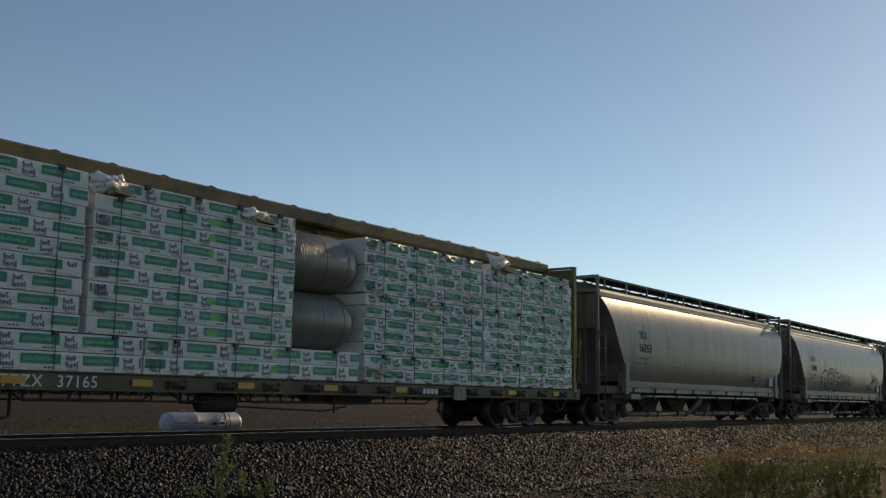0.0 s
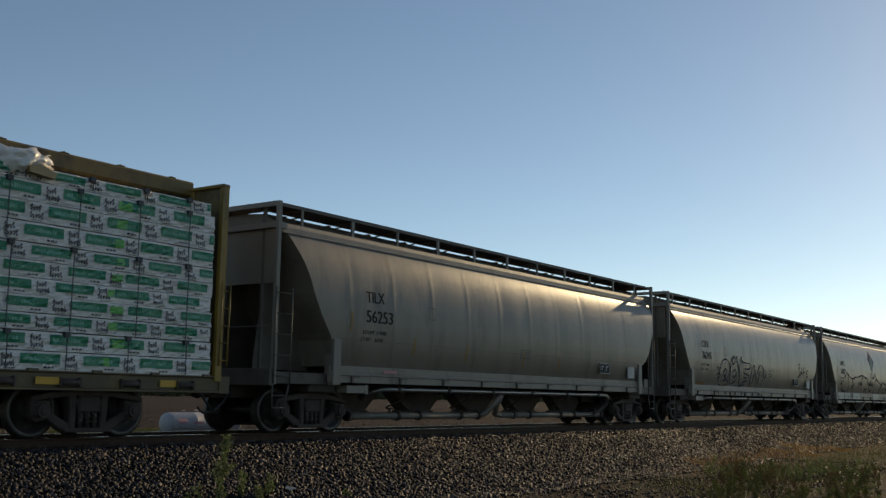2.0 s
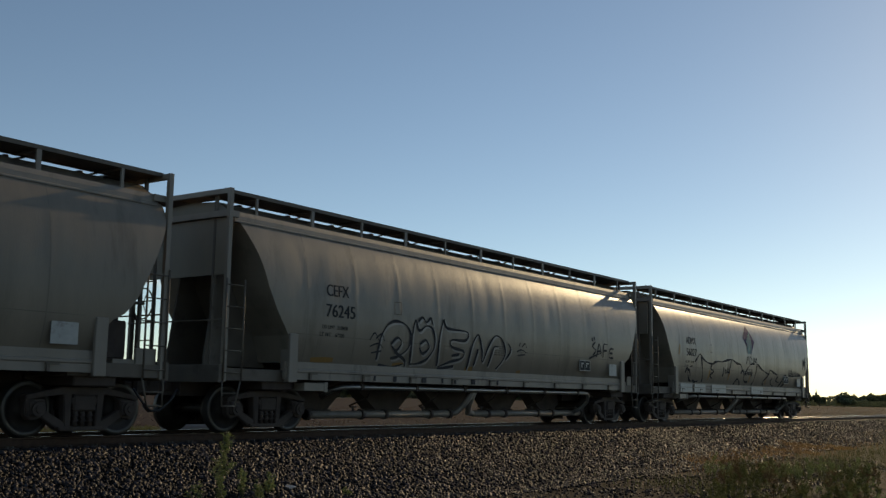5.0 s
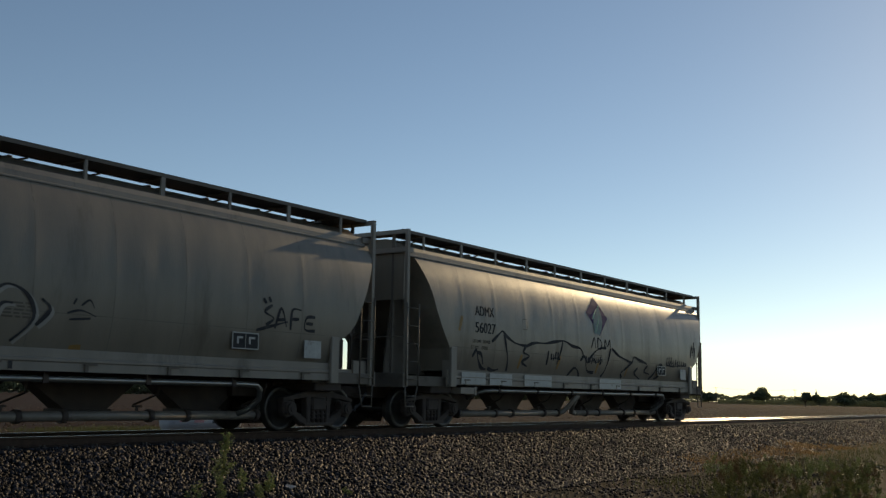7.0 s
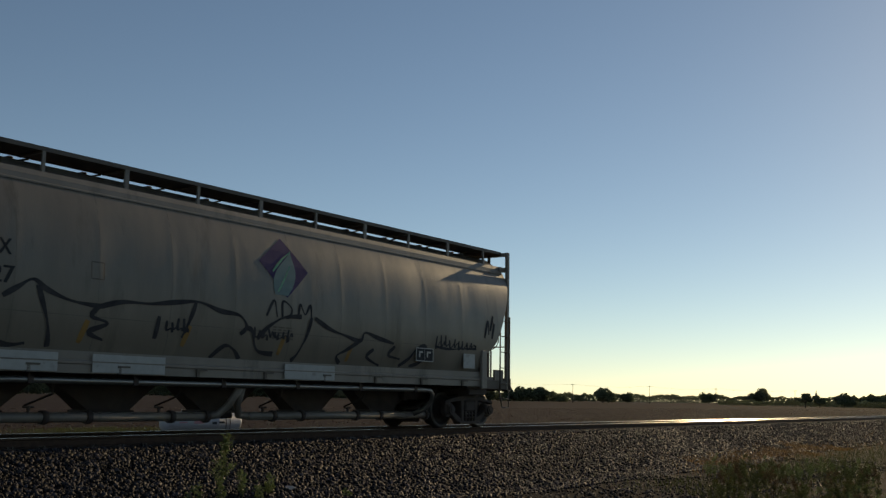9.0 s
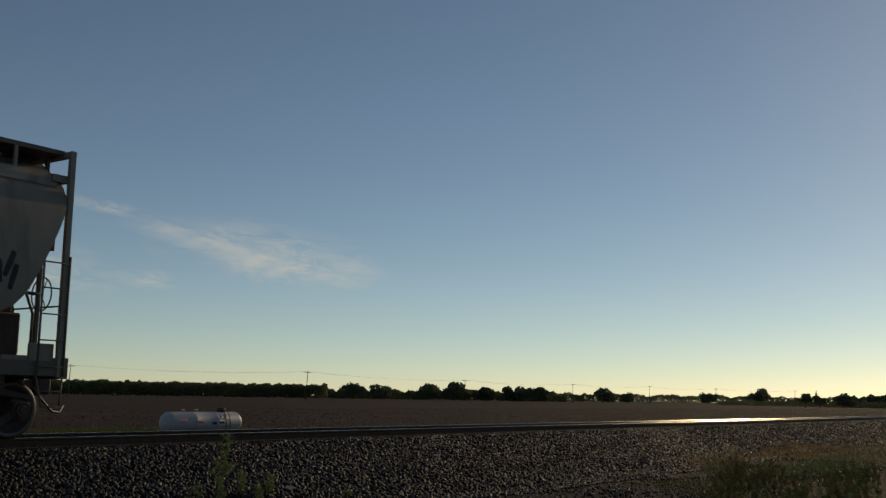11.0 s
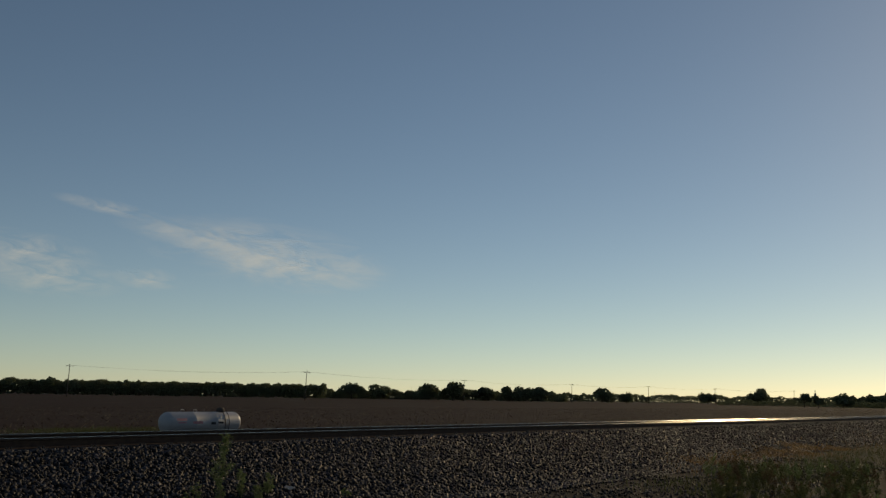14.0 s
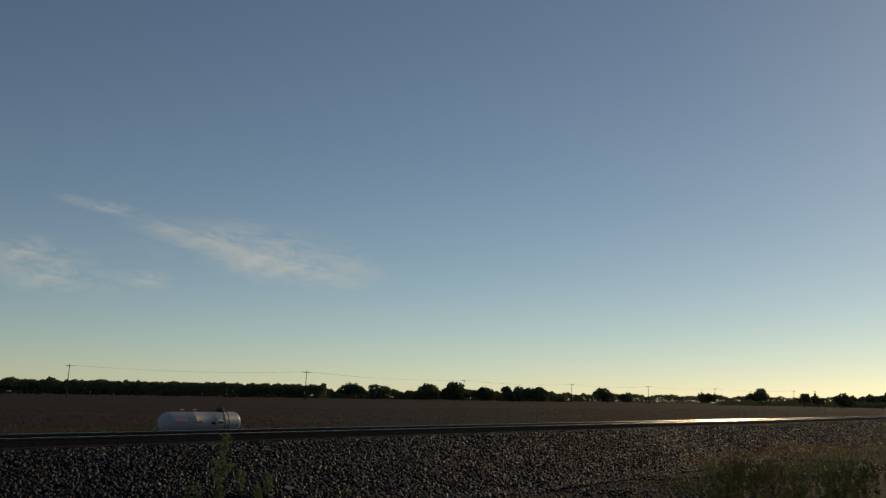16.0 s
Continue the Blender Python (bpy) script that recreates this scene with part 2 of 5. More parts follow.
def quick(name, vs, fs, material, parent=None, label=""):
    """A large triangle mesh from arrays."""
    me = bpy.data.meshes.new(name)
    n, f = len(vs), len(fs)
    me.vertices.add(n)
    me.vertices.foreach_set("co", np.ascontiguousarray(vs, dtype=np.float32).ravel())
    k = fs.shape[1]
    me.loops.add(f * k)
    me.loops.foreach_set("vertex_index", np.ascontiguousarray(fs, dtype=np.int32).ravel())
    me.polygons.add(f)
    me.polygons.foreach_set("loop_start", np.arange(0, f * k, k, dtype=np.int32))
    me.update(calc_edges=True)
    me.materials.append(material)
    o = new(name, me)
    o.parent = parent
    return tagged(o, label)


# ---- ground, track bed, track ----
def bed_z(x, y):
    """Height of the ballast shoulder and verge on the near side of the track."""
    top, toe = 14.3, 11.0 + .5 * noise.noise((x * .15, 3.1, 0))
    if y >= top:
        return -.185
    k = max(0.0, min(1.0, (top - y) / (top - toe)))
    return -.185 - (.83 * k) - .03 * k * noise.noise((x * .6, y * .6, 5))


def axis_steps(pairs):
    out = []
    for a, b, s in pairs:
        out += list(np.arange(a, b, s))
    return out + [pairs[-1][1]]


def ground():
    xs = axis_steps([(-3000, -300, 300), (-300, -20, 20), (-20, 120, 2), (120, 400, 20), (400, 4800, 400)])
    ys = axis_steps([(-3000, -200, 400), (-200, -8, 24), (-8, 8, 2), (8, 24, .8), (24, 80, 4), (80, 400, 20), (400, 4800, 400)])
    vs, fs = [], []
    for y in ys:
        for x in xs:
            if y < 12:
                z = GROUND_Z - .02 + .05 * noise.noise((x * .3, y * .3, 0))
            elif y < 19:
                z = -1.1
            else:
                k = min(1, (y - 19) / 3)
                z = -1.05 + (FIELD_Z + 1.05) * k
            if y > 24 and y < 400:
                z += .06 * noise.noise((x * .12, y * .12, 2))
            vs.append((x, y, z))
    w = len(xs)
    for j in range(len(ys) - 1):
        for i in range(w - 1):
            fs.append((j * w + i, j * w + i + 1, (j + 1) * w + i + 1, (j + 1) * w + i))
    o = raw("ground", vs, fs, [M_SOIL, M_VERGE, M_BOUNCE], smooth=True)
    for p in o.data.polygons:
        if p.center.y < 19:
            # the unseen stretch up to y = 2 gets the added light-bouncing colour
            p.material_index = 1 if p.center.y > 2 else 2
    tagged(o, "flat brown ploughed farm field with bare dry soil", "ground", kind="structure")


def ballast():
    xs = axis_steps([(-300, 0, 20), (0, 60, .5), (60, 200, 4), (200, 1600, 50)])
    ys = [10.2, 10.6, 11, 11.4, 11.8, 12.2, 12.6, 13, 13.4, 13.8, 14.1, 14.3, 14.6, 15.2, 16.13, 17, 17.8, 18.2, 19, 20, 20.6]
    vs, fs = [], []
    for y in ys:
        for x in xs:
            if y < 14.3:
                z = bed_z(x, y) - (.12 if y < 10.5 else 0)
            elif y <= 17.8:
                z = -.185 if y < 14.5 else -.222
            else:
                z = -.185 - (y - 17.8) * .46
            vs.append((x, y, z + .025 * noise.noise((x * 2.1, y * 2.1, 1))))
    w = len(xs)
    for j in range(len(ys) - 1):
        for i in range(w - 1):
            fs.append((j * w + i, j * w + i + 1, (j + 1) * w + i + 1, (j + 1) * w + i))
    tagged(raw("ballast", vs, fs, M_BED, smooth=True), "dark crushed stone ballast bank under the railway track", "ballast", kind="structure")
    rng = np.random.default_rng(4)

    def spread(x0, x1, y0, y1, lift):
        def place(n):
            # denser towards the near end of the stretch
            x = x0 + (x1 - x0) * rng.uniform(0, 1, n) ** 1.25
            y = rng.uniform(y0, y1, n)
            z = np.array([bed_z(a, b) for a, b in zip(x, y)]) + lift
            return np.stack([x, y, z], 1)
        return place
    sets = [(40000, spread(6, 34, 10.2, 14.72, .01), (.022, .048)), (20000, spread(30, 78, 10.8, 14.72, .01), (.03, .052)), (5200, spread(7, 60, 14.7, 17.5, -.045), (.02, .032)), (7000, spread(10, 34, 6.4, 10.8, .0), (.018, .036))]
    vv, ff, k = [], [], 0
    for n, pl, (a, b) in sets:
        v, f = lumps(rng, n, pl, lambda c: rng.uniform(a, b, c) * rng.uniform(.8, 1.15, c))
        vv.append(v), ff.append(f + k)
        k += len(v)
    tagged(quick("ballast_stones", np.concatenate(vv), np.concatenate(ff), M_STONE), "loose angular dark grey ballast stones on the shoulder", "gravel", kind="stuff")


def field_litter():
    rng = np.random.default_rng(9)

    def place(n):
        y = 22 + 110 * rng.uniform(0, 1, n) ** 1.7
        x = y * rng.uniform(.45, 4.6, n) + rng.uniform(-4, 4, n)
        return np.stack([x, y, np.where(y < 22.2, -1.4, FIELD_Z + .02) + 0 * y], 1)
    v, f = lumps(rng, 22000, place, lambda c: rng.uniform(.025, .075, c), flat=.5)
    tagged(quick("soil_clods", v, f, M_CLOD), "dry brown soil clods scattered over ploughed ground", "soil", kind="stuff")
    n = 24000
    p = place(n)
    a, ln, w = rng.uniform(0, 6.28, n), rng.uniform(.12, .4, n), rng.uniform(.012, .03, n)
    up = rng.uniform(.02, .16, n)
    d = np.stack([np.cos(a) * ln, np.sin(a) * ln, up], 1)
    s = np.stack([-np.sin(a) * w, np.cos(a) * w, 0 * w], 1)
    p[:, 2] += .03
    v = np.stack([p - s, p + s, p + d + s * .3], 1).reshape(-1, 3)
    tagged(quick("crop_stubble", v, np.arange(3 * n).reshape(-1, 3), M_STUBBLE), "broken pale crop stubble lying on bare soil", "stubble", kind="stuff")


RAIL_PROF = [(-.07, -.172), (.07, -.172), (.07, -.16), (.012, -.14), (.012, -.042), (.036, -.034), (.036, -.006), (.03, 0), (-.03, 0), (-.036, -.006), (-.036, -.034), (-.012, -.042), (-.012, -.14), (-.07, -.16)]


def track():
    t = tagged(new("railway_track"), "single railway track with rusty steel rails on dark wooden ties", "railway track")
    t.location = (0, TRACK_Y, 0)
    for s in (-1, 1):
        bm = bmesh.new()
        for a, b in zip((-300, 0, 60, 200), (0, 60, 200, 1600)):
            add_prism(bm, RAIL_PROF, a, b)
        o = part("rail", bm, [M_RAIL, M_RAILTOP], t, "rusty steel rail with a polished running head")
        o.location = (0, s * .7525, 0)
        for p in o.data.polygons:
            if p.normal.z > .3 and p.center.z > -.01:
                p.material_index = 1
    bm = bmesh.new()
    add_box(bm, (-.115, -1.3, -.34), (.115, 1.3, -.176), .012)
    for s in (-1, 1):
        add_box(bm, (-.095, s * .7525 - .19, -.176), (.095, s * .7525 + .19, -.166))
        for q in (-.13, .13):
            add_box(bm, (-.05, s * .7525 + q - .015, -.166), (-.02, s * .7525 + q + .015, -.135))
            add_box(bm, (.03, s * .7525 + q - .015, -.166), (.06, s * .7525 + q + .015, -.135))
    first = part("tie", bm, M_TIE, t)
    rng = random.Random(3)
    verts, faces = [v.co.copy() for v in first.data.vertices], [tuple(p.vertices) for p in first.data.polygons]
    first.location = (-6, 0, 0)
    for k in range(1, 250):
        o = new("tie", first.data)
        o.parent = t
        o.location = (-6 + k * .52 + rng.uniform(-.03, .03), rng.uniform(-.05, .05), rng.uniform(-.012, .01))
        o.rotation_euler = (0, 0, rng.uniform(-.015, .015))
    vs, fs = [], []
    for k in range(500):
        x, b = -6 + (250 + k) * .52, len(vs)
        vs += [(v.x + x, v.y, v.z) for v in verts]
        fs += [tuple(i + b for i in f) for f in faces]
    tagged(raw("far_ties", vs, fs, M_TIE, t), kind="stuff")


# ---- plants ----
def blade_mesh(rng, n, place, length, width, lean=.5):
    p = place(n)
    a, ln, w = rng.uniform(0, 6.28, n), length * rng.uniform(.5, 1.3, n), width * rng.uniform(.6, 1.4, n)
    tip = np.stack([np.cos(a) * ln * lean * rng.uniform(.1, 1, n), np.sin(a) * ln * lean * rng.uniform(.1, 1, n), ln], 1)
    b = rng.uniform(0, 6.28, n)
    s = np.stack([np.cos(b) * w, np.sin(b) * w, 0 * w], 1)
    v = np.stack([p - s, p + s, p + tip * .55 + s * .7, p + tip * .55 - s * .7, p + tip], 1)
    k = 5 * np.arange(n)[:, None]
    return v.reshape(-1, 3), np.concatenate([k + np.array([[0, 1, 2]]), k + np.array([[0, 2, 3]]), k + np.array([[3, 2, 4]])])


def verge_grass():
    rng = np.random.default_rng(21)

    def strip(x0, x1, yc, spread, slope=0.0):
        def place(n):
            x = rng.uniform(x0, x1, n)
            clump = np.array([noise.noise((a * .55, 7.7, 0)) for a in x])
            y = yc + slope * (x - x0) + rng.normal(0, spread, n) + clump * .8
            return np.stack([x, y, np.array([bed_z(a, min(b, 14.2)) for a, b in zip(x, y)]) - .02], 1)
        return place
    v, f = blade_mesh(rng, 8000, strip(28, 43, 11.1, .3), .1, .006, .9)
    tagged(quick("dry_grass", v, f, M_STRAW), "low straw-coloured dry grass at the foot of the ballast", "dry grass", kind="stuff")
    v, f = blade_mesh(rng, 1800, strip(24, 60, 10.0, .9, .03), .16, .004, .6)
    tagged(quick("dry_grass", v, f, M_STRAW), "sparse dry grass stalks on the verge", "dry grass", kind="stuff")
    def patch(n):
        return np.stack([rng.normal(37, 3.2, n), rng.normal(49.5, 1.6, n), np.full(n, FIELD_Z)], 1)
    v, f = blade_mesh(rng, 2500, patch, .2, .012, .6)
    tagged(quick("field_grass", v, f, M_GRASS), "small patch of green grass in the bare field", "grass", kind="stuff")
    v, f = blade_mesh(rng, 12000, strip(19, 70, 7.6, 1.1, .05), .15, .006, .6)
    tagged(quick("verge_grass", v, f, M_GRASS), "uneven green grass on the verge beside the track", "grass", kind="stuff")


def weed(x, y, h, seed, stems=1, label="", spread=.05, leafs=None):
    """A branching weed: tapered stems, side shoots and many narrow leaves."""
    rng = random.Random(seed)
    z = bed_z(x, y) if y > 10.3 else GROUND_Z
    e = new("weed")
    e.location = (x, y, z - .02)
    lv, lf = [], []

    def leaf(p, d, ln, w):
        s = d.cross(Vector((rng.uniform(-1, 1), rng.uniform(-1, 1), rng.uniform(-1, 1)))).normalized() * w
        k = len(lv)
        droop = Vector((0, 0, -ln * .15))
        lv.extend([p, p + d * ln * .5 + s, p + d * ln + droop, p + d * ln * .5 - s])
        lf.append((k, k + 1, k + 2, k + 3))
    for sdx in range(stems):
        bm = bmesh.new()
        bx, by = rng.gauss(0, spread), rng.gauss(0, spread)
        hh = h * (1 if sdx == 0 else rng.uniform(.5, .9))
        tip = .08 if stems < 4 else .38
        lean = Vector((rng.uniform(-tip, tip), rng.uniform(-tip, tip), 1))
        pts = [Vector((bx, by, 0)) + lean * hh * k / 6 + Vector((rng.gauss(0, .008), rng.gauss(0, .008), 0)) for k in range(7)]
        add_tube(bm, pts, [.007 * (1 - k / 8) for k in range(7)], 5)
        for k in range(int(26 * hh / .9)):
            f = rng.uniform(.08, .97)
            p = Vector((bx, by, 0)) + lean * hh * f
            a = rng.uniform(0, 6.28)
            ln = (.4 * (1 - f) + .05) * hh * rng.uniform(.6, 1.1)
            d = Vector((math.cos(a) * .6, math.sin(a) * .6, .8)).normalized()
            q = p + d * ln
            add_tube(bm, [p, (p + q) / 2 + Vector((0, 0, -.01)), q], [.003, .002, .001], 4)
            for m in range(int(9 + 62 * ln)):
                g = rng.uniform(.05, 1)
                aa = rng.uniform(0, 6.28)
                leaf(p.lerp(q, g), Vector((math.cos(aa), math.sin(aa), rng.uniform(-.1, .9))).normalized(), rng.uniform(.028, .065), rng.uniform(.0035, .0075))
        part("stem", bm, leafs or M_WEED, e)
    tagged(raw("foliage", lv, lf, leafs or M_WEED, e), kind="stuff")
    return tagged(e, label or "leafy green weed growing in the ballast", "weed", "weeds by the track")


def tree(x, y, h, w, seed, base=FIELD_Z):
    rng = random.Random(seed)
    e = tagged(new("tree"), "distant dark green broadleaf tree at the field edge", "tree", "trees along the field edge")
    e.location = (x, y, base)
    bm = bmesh.new()
    add_tube(bm, [(0, 0, -.2), (.1, 0, h * .25), (0, .1, h * .6)], [h * .035, h * .025, h * .01], 7)
    for k in range(5):
        a = k * 1.3 + rng.uniform(0, 1)
        add_tube(bm, [(0.08, 0, h * .22), (math.cos(a) * w * .2, math.sin(a) * w * .2, h * .45), (math.cos(a) * w * .33, math.sin(a) * w * .33, h * .68)], [h * .014, h * .01, h * .004], 5)
    part("trunk", bm, M_BARK, e)
    nr = np.random.default_rng(seed)
    lobes = [(rng.uniform(-.32, .32) * w, rng.uniform(-.32, .32) * w, rng.uniform(.35, .8) * h, rng.uniform(.16, .27) * w) for _ in range(9)]

    def place(n):
        out = np.empty((n, 3))
        for i in range(n):
            lx, ly, lz, lr = lobes[i % 9]
            v = nr.normal(size=3)
            v *= lr * nr.uniform(.55, 1.0) / np.linalg.norm(v)
            out[i] = (lx + v[0], ly + v[1], max(.12 * h, lz + v[2] * .8))
        return out
    v, f = lumps(nr, 1300, place, lambda c: nr.uniform(.02, .05, c) * w, flat=.6)
    quick("crown", v, f, M_LEAF, e)


def hedge(az0, az1, dist0, dist1, h, seed, label, n=2600, dip=.35):
    """A far belt of woodland between two bearings from the eye."""
    rng = np.random.default_rng(seed)

    def place(n):
        u = rng.uniform(0, 1, n)
        az, d = np.radians(az0 + (az1 - az0) * u), dist0 + (dist1 - dist0) * u + rng.uniform(0, 30, n)
        top = np.array([h * (1 - dip / 2 + dip * noise.noise((k * (az1 - az0) * 1.6, seed, 0)) + dip * .6 * noise.noise((k * (az1 - az0) * 5, seed, 4))) for k in u])
        return np.stack([np.sin(az) * d, np.cos(az) * d, FIELD_Z + top * rng.uniform(0.02, 1, n) ** .7], 1)
    v, f = lumps(rng, n, place, lambda c: rng.uniform(.035, .085, c) * h, flat=.7)
    tagged(quick("woodland", v, f, M_LEAF), label, "woodland", kind="stuff")


def bearing(az, d):
    return math.sin(radians(az)) * d, math.cos(radians(az)) * d


def far_things():
    hedge(28.5, 48.2, 760, 800, 11.4, 31, "far belt of dark green woodland behind the field", 20000, .2)
    hedge(47.8, 61.5, 880, 960, 9.6, 32, "far hedge of low trees behind the field", 14000, .4)
    hedge(60.5, 81, 1250, 1500, 11.5, 33, "hazy distant tree belt on the horizon", 15000, .35)
    hedge(69.5, 81, 760, 620, 4.6, 34, "low scrub along the far field edge", 9000, .45)
    hedge(75.6, 81, 760, 640, 9.0, 35, "dark tree belt beyond the track", 8000, .35)
    k = 50
    for az, d, h, w in ((49.6, 790, 12.2, 19), (51.2, 790, 10.6, 20), (53.8, 800, 11.0, 22), (55.2, 800, 12.0, 26), (57.0, 810, 10.6, 21), (58.5, 810, 11.0, 22), (59.9, 810, 10.8, 22),
                         (63.4, 840, 11.6, 20), (64.7, 840, 9.4, 13), (69.0, 980, 10.0, 18), (71.5, 880, 13.6, 20), (73.9, 550, 8.6, 8), (74.6, 550, 6.6, 7), (75.8, 590, 7.6, 12), (78.5, 610, 8.6, 14)):
        k += 1
        tree(*bearing(az, d), h, w, k)
    rng = random.Random(8)
    proto = tagged(new("utility_pole"), "weathered wooden utility pole with a crossarm", "utility pole", "utility poles along the field edge")
    bm = bmesh.new()
    add_tube(bm, [(0, 0, -.5), (0, 0, 13)], [.2, .13], 8)
    part("pole", bm, M_POLE, proto)
    boxes("crossarm", [((-1.5, -.08, 12.1), (1.5, .08, 12.32))], M_POLE, proto)
    for q in (-1.35, -.6, .6, 1.35):
        bm = bmesh.new()
        add_tube(bm, [(q, 0, 12.3), (q, 0, 12.55)], [.05, .08], 6)
        part("insulator", bm, M_UNDER, proto)
    spots = [(34.65, 430, 4), (47.04, 455, 5), (55.8, 600, 2), (61.75, 700, 1), (65.9, 750, 0), (69.4, 830, 0), (73.4, 900, 1)]
    tops = []
    for i, (az, d, tilt) in enumerate(spots):
        m = Matrix.Translation((*bearing(az, d), FIELD_Z)) @ pose(0, 0, 0, 0, tilt * .6, -az - 20)
        if i == 0:
            proto.matrix_basis = m
        else:
            copy_thing(proto, m)
        tops.append(m)
    for az, d in ((66.2, 1000), (52.9, 900)):
        q = tagged(new("mast"), "thin bare pole on the horizon", "mast")
        bm = bmesh.new()
        add_tube(bm, [(0, 0, -.5), (0, 0, 11)], [.12, .08], 6)
        part("pole", bm, M_POLE, q)
        q.location = (*bearing(az, d), FIELD_Z)
    el = tagged(new("grain_elevator"), "tiny pale grain elevator on the hazy horizon", "grain elevator")
    x, y = bearing(74.45, 1900)
    el.location = (x, y, FIELD_Z)
    for q in (-7, -2.4, 2.2, 6.8):
        bm = bmesh.new()
        add_tube(bm, [(q, 0, -.5), (q, 0, 12), (q, 0, 14)], [2.2, 2.2, .4], 12)
        part("silo", bm, M_SILL, el)
    boxes("headhouse", [((-1.6, -1.6, -.5), (1.6, 1.6, 20)), ((-.5, -.5, 20), (.5, .5, 25))], M_SILL, el)
    w = tagged(new("overhead_wires"), "thin utility wires strung between the poles", "wires")
    for q in (-1.35, -.6, .6, 1.35):
        bm = bmesh.new()
        for a, b in zip(tops, tops[1:]):
            p0, p1 = a @ Vector((q, 0, 12.55)), b @ Vector((q, 0, 12.55))
            add_tube(bm, [p0.lerp(p1, s / 6) + Vector((0, 0, -5.5 * (s / 6) * (1 - s / 6))) for s in range(7)], .009, 4)
        part("wire", bm, M_UNDER, w)


def propane_tank():
    t = tagged(new("propane_tank"), "long white horizontal propane tank standing in the field", "propane tank")
    bm = bmesh.new()
    r, hl = .52, 2.07
    prof = [(.02, -hl - .38)] + [(r * math.sin(a), -hl - .38 * math.cos(a)) for a in (.35, .7, 1.0, 1.3)] + [(r, -hl), (r, -hl * .34), (r + .006, -hl * .33), (r, -hl * .32), (r, hl * .32), (r + .006, hl * .33), (r, hl * .34), (r, hl)] + [(r * math.sin(a), hl + .38 * math.cos(a)) for a in (1.3, 1.0, .7, .35)] + [(.02, hl + .38)]
    add_lathe(bm, prof, 40, pose(0, 0, 0, 0, 0, 90))
    part("shell", bm, M_TANK, t, "white painted steel shell with rounded ends")
    bm = bmesh.new()
    add_lathe(bm, [(.02, 0), (.2, 0), (.2, .16), (.16, .24), (.05, .26)], 20, Matrix.Translation((1.25, 0, r - .03)) @ pose(0, 0, 0, 90))
    part("valve_dome", bm, M_UNDER, t, "dark valve cover on top")
    for q in (1.13, 1.39):
        bm = bmesh.new()
        add_tube(bm, [(q, -.3, r + .02), (q, -.48, .32), (q, -.56, 0), (q, -.5, -.45)], .018, 6)
        part("filler_pipe", bm, M_UNDER, t)
    for q in (-1.35, 1.4):
        boxes("leg", [((q - .1, -.42, -.75), (q + .1, .42, -.36)), ((q - .16, -.5, -.8), (q + .16, .5, -.72))], M_UNDER, t, bevel=.01)
    for q in (-1.2, -.4):
        bm = bmesh.new()
        add_tube(bm, [(q - .12, 0, r), (q - .1, 0, r + .1), (q + .1, 0, r + .1), (q + .12, 0, r)], .02, 6)
        part("lifting_lug", bm, M_TANK, t)

    def decal(name, x, z, w, h, m):
        bm = bmesh.new()
        vs = []
        for zz in (z - h / 2, z + h / 2):
            y = -math.sqrt(r * r - zz * zz) - .006
            vs.append([bm.verts.new((x + s * w / 2, y, zz)) for s in (-1, 1)])
        bm.faces.new((*vs[0], vs[1][1], vs[1][0]))
        part(name, bm, m, t)
    decal("label_bar", -1.6, .16, .62, .12, M_REDP)
    decal("label_bar", -1.6, .02, .5, .06, M_REDP)
    decal("label_bar", -.62, .02, .62, .12, M_REDP)
    decal("label_bar", .38, -.03, .3, .12, M_LETTER)
    bm = bmesh.new()
    bm.faces.new([bm.verts.new((.85 + a, -math.sqrt(r * r - b * b) - .006, b)) for a, b in ((-.2, 0), (0, -.2), (.2, 0), (0, .2))])
    part("hazard_diamond", bm, M_LETTER, t, "dark hazard diamond")
    t.location = (35.0, 39.5, FIELD_Z + .78)
    t.rotation_euler = (0, 0, 0)


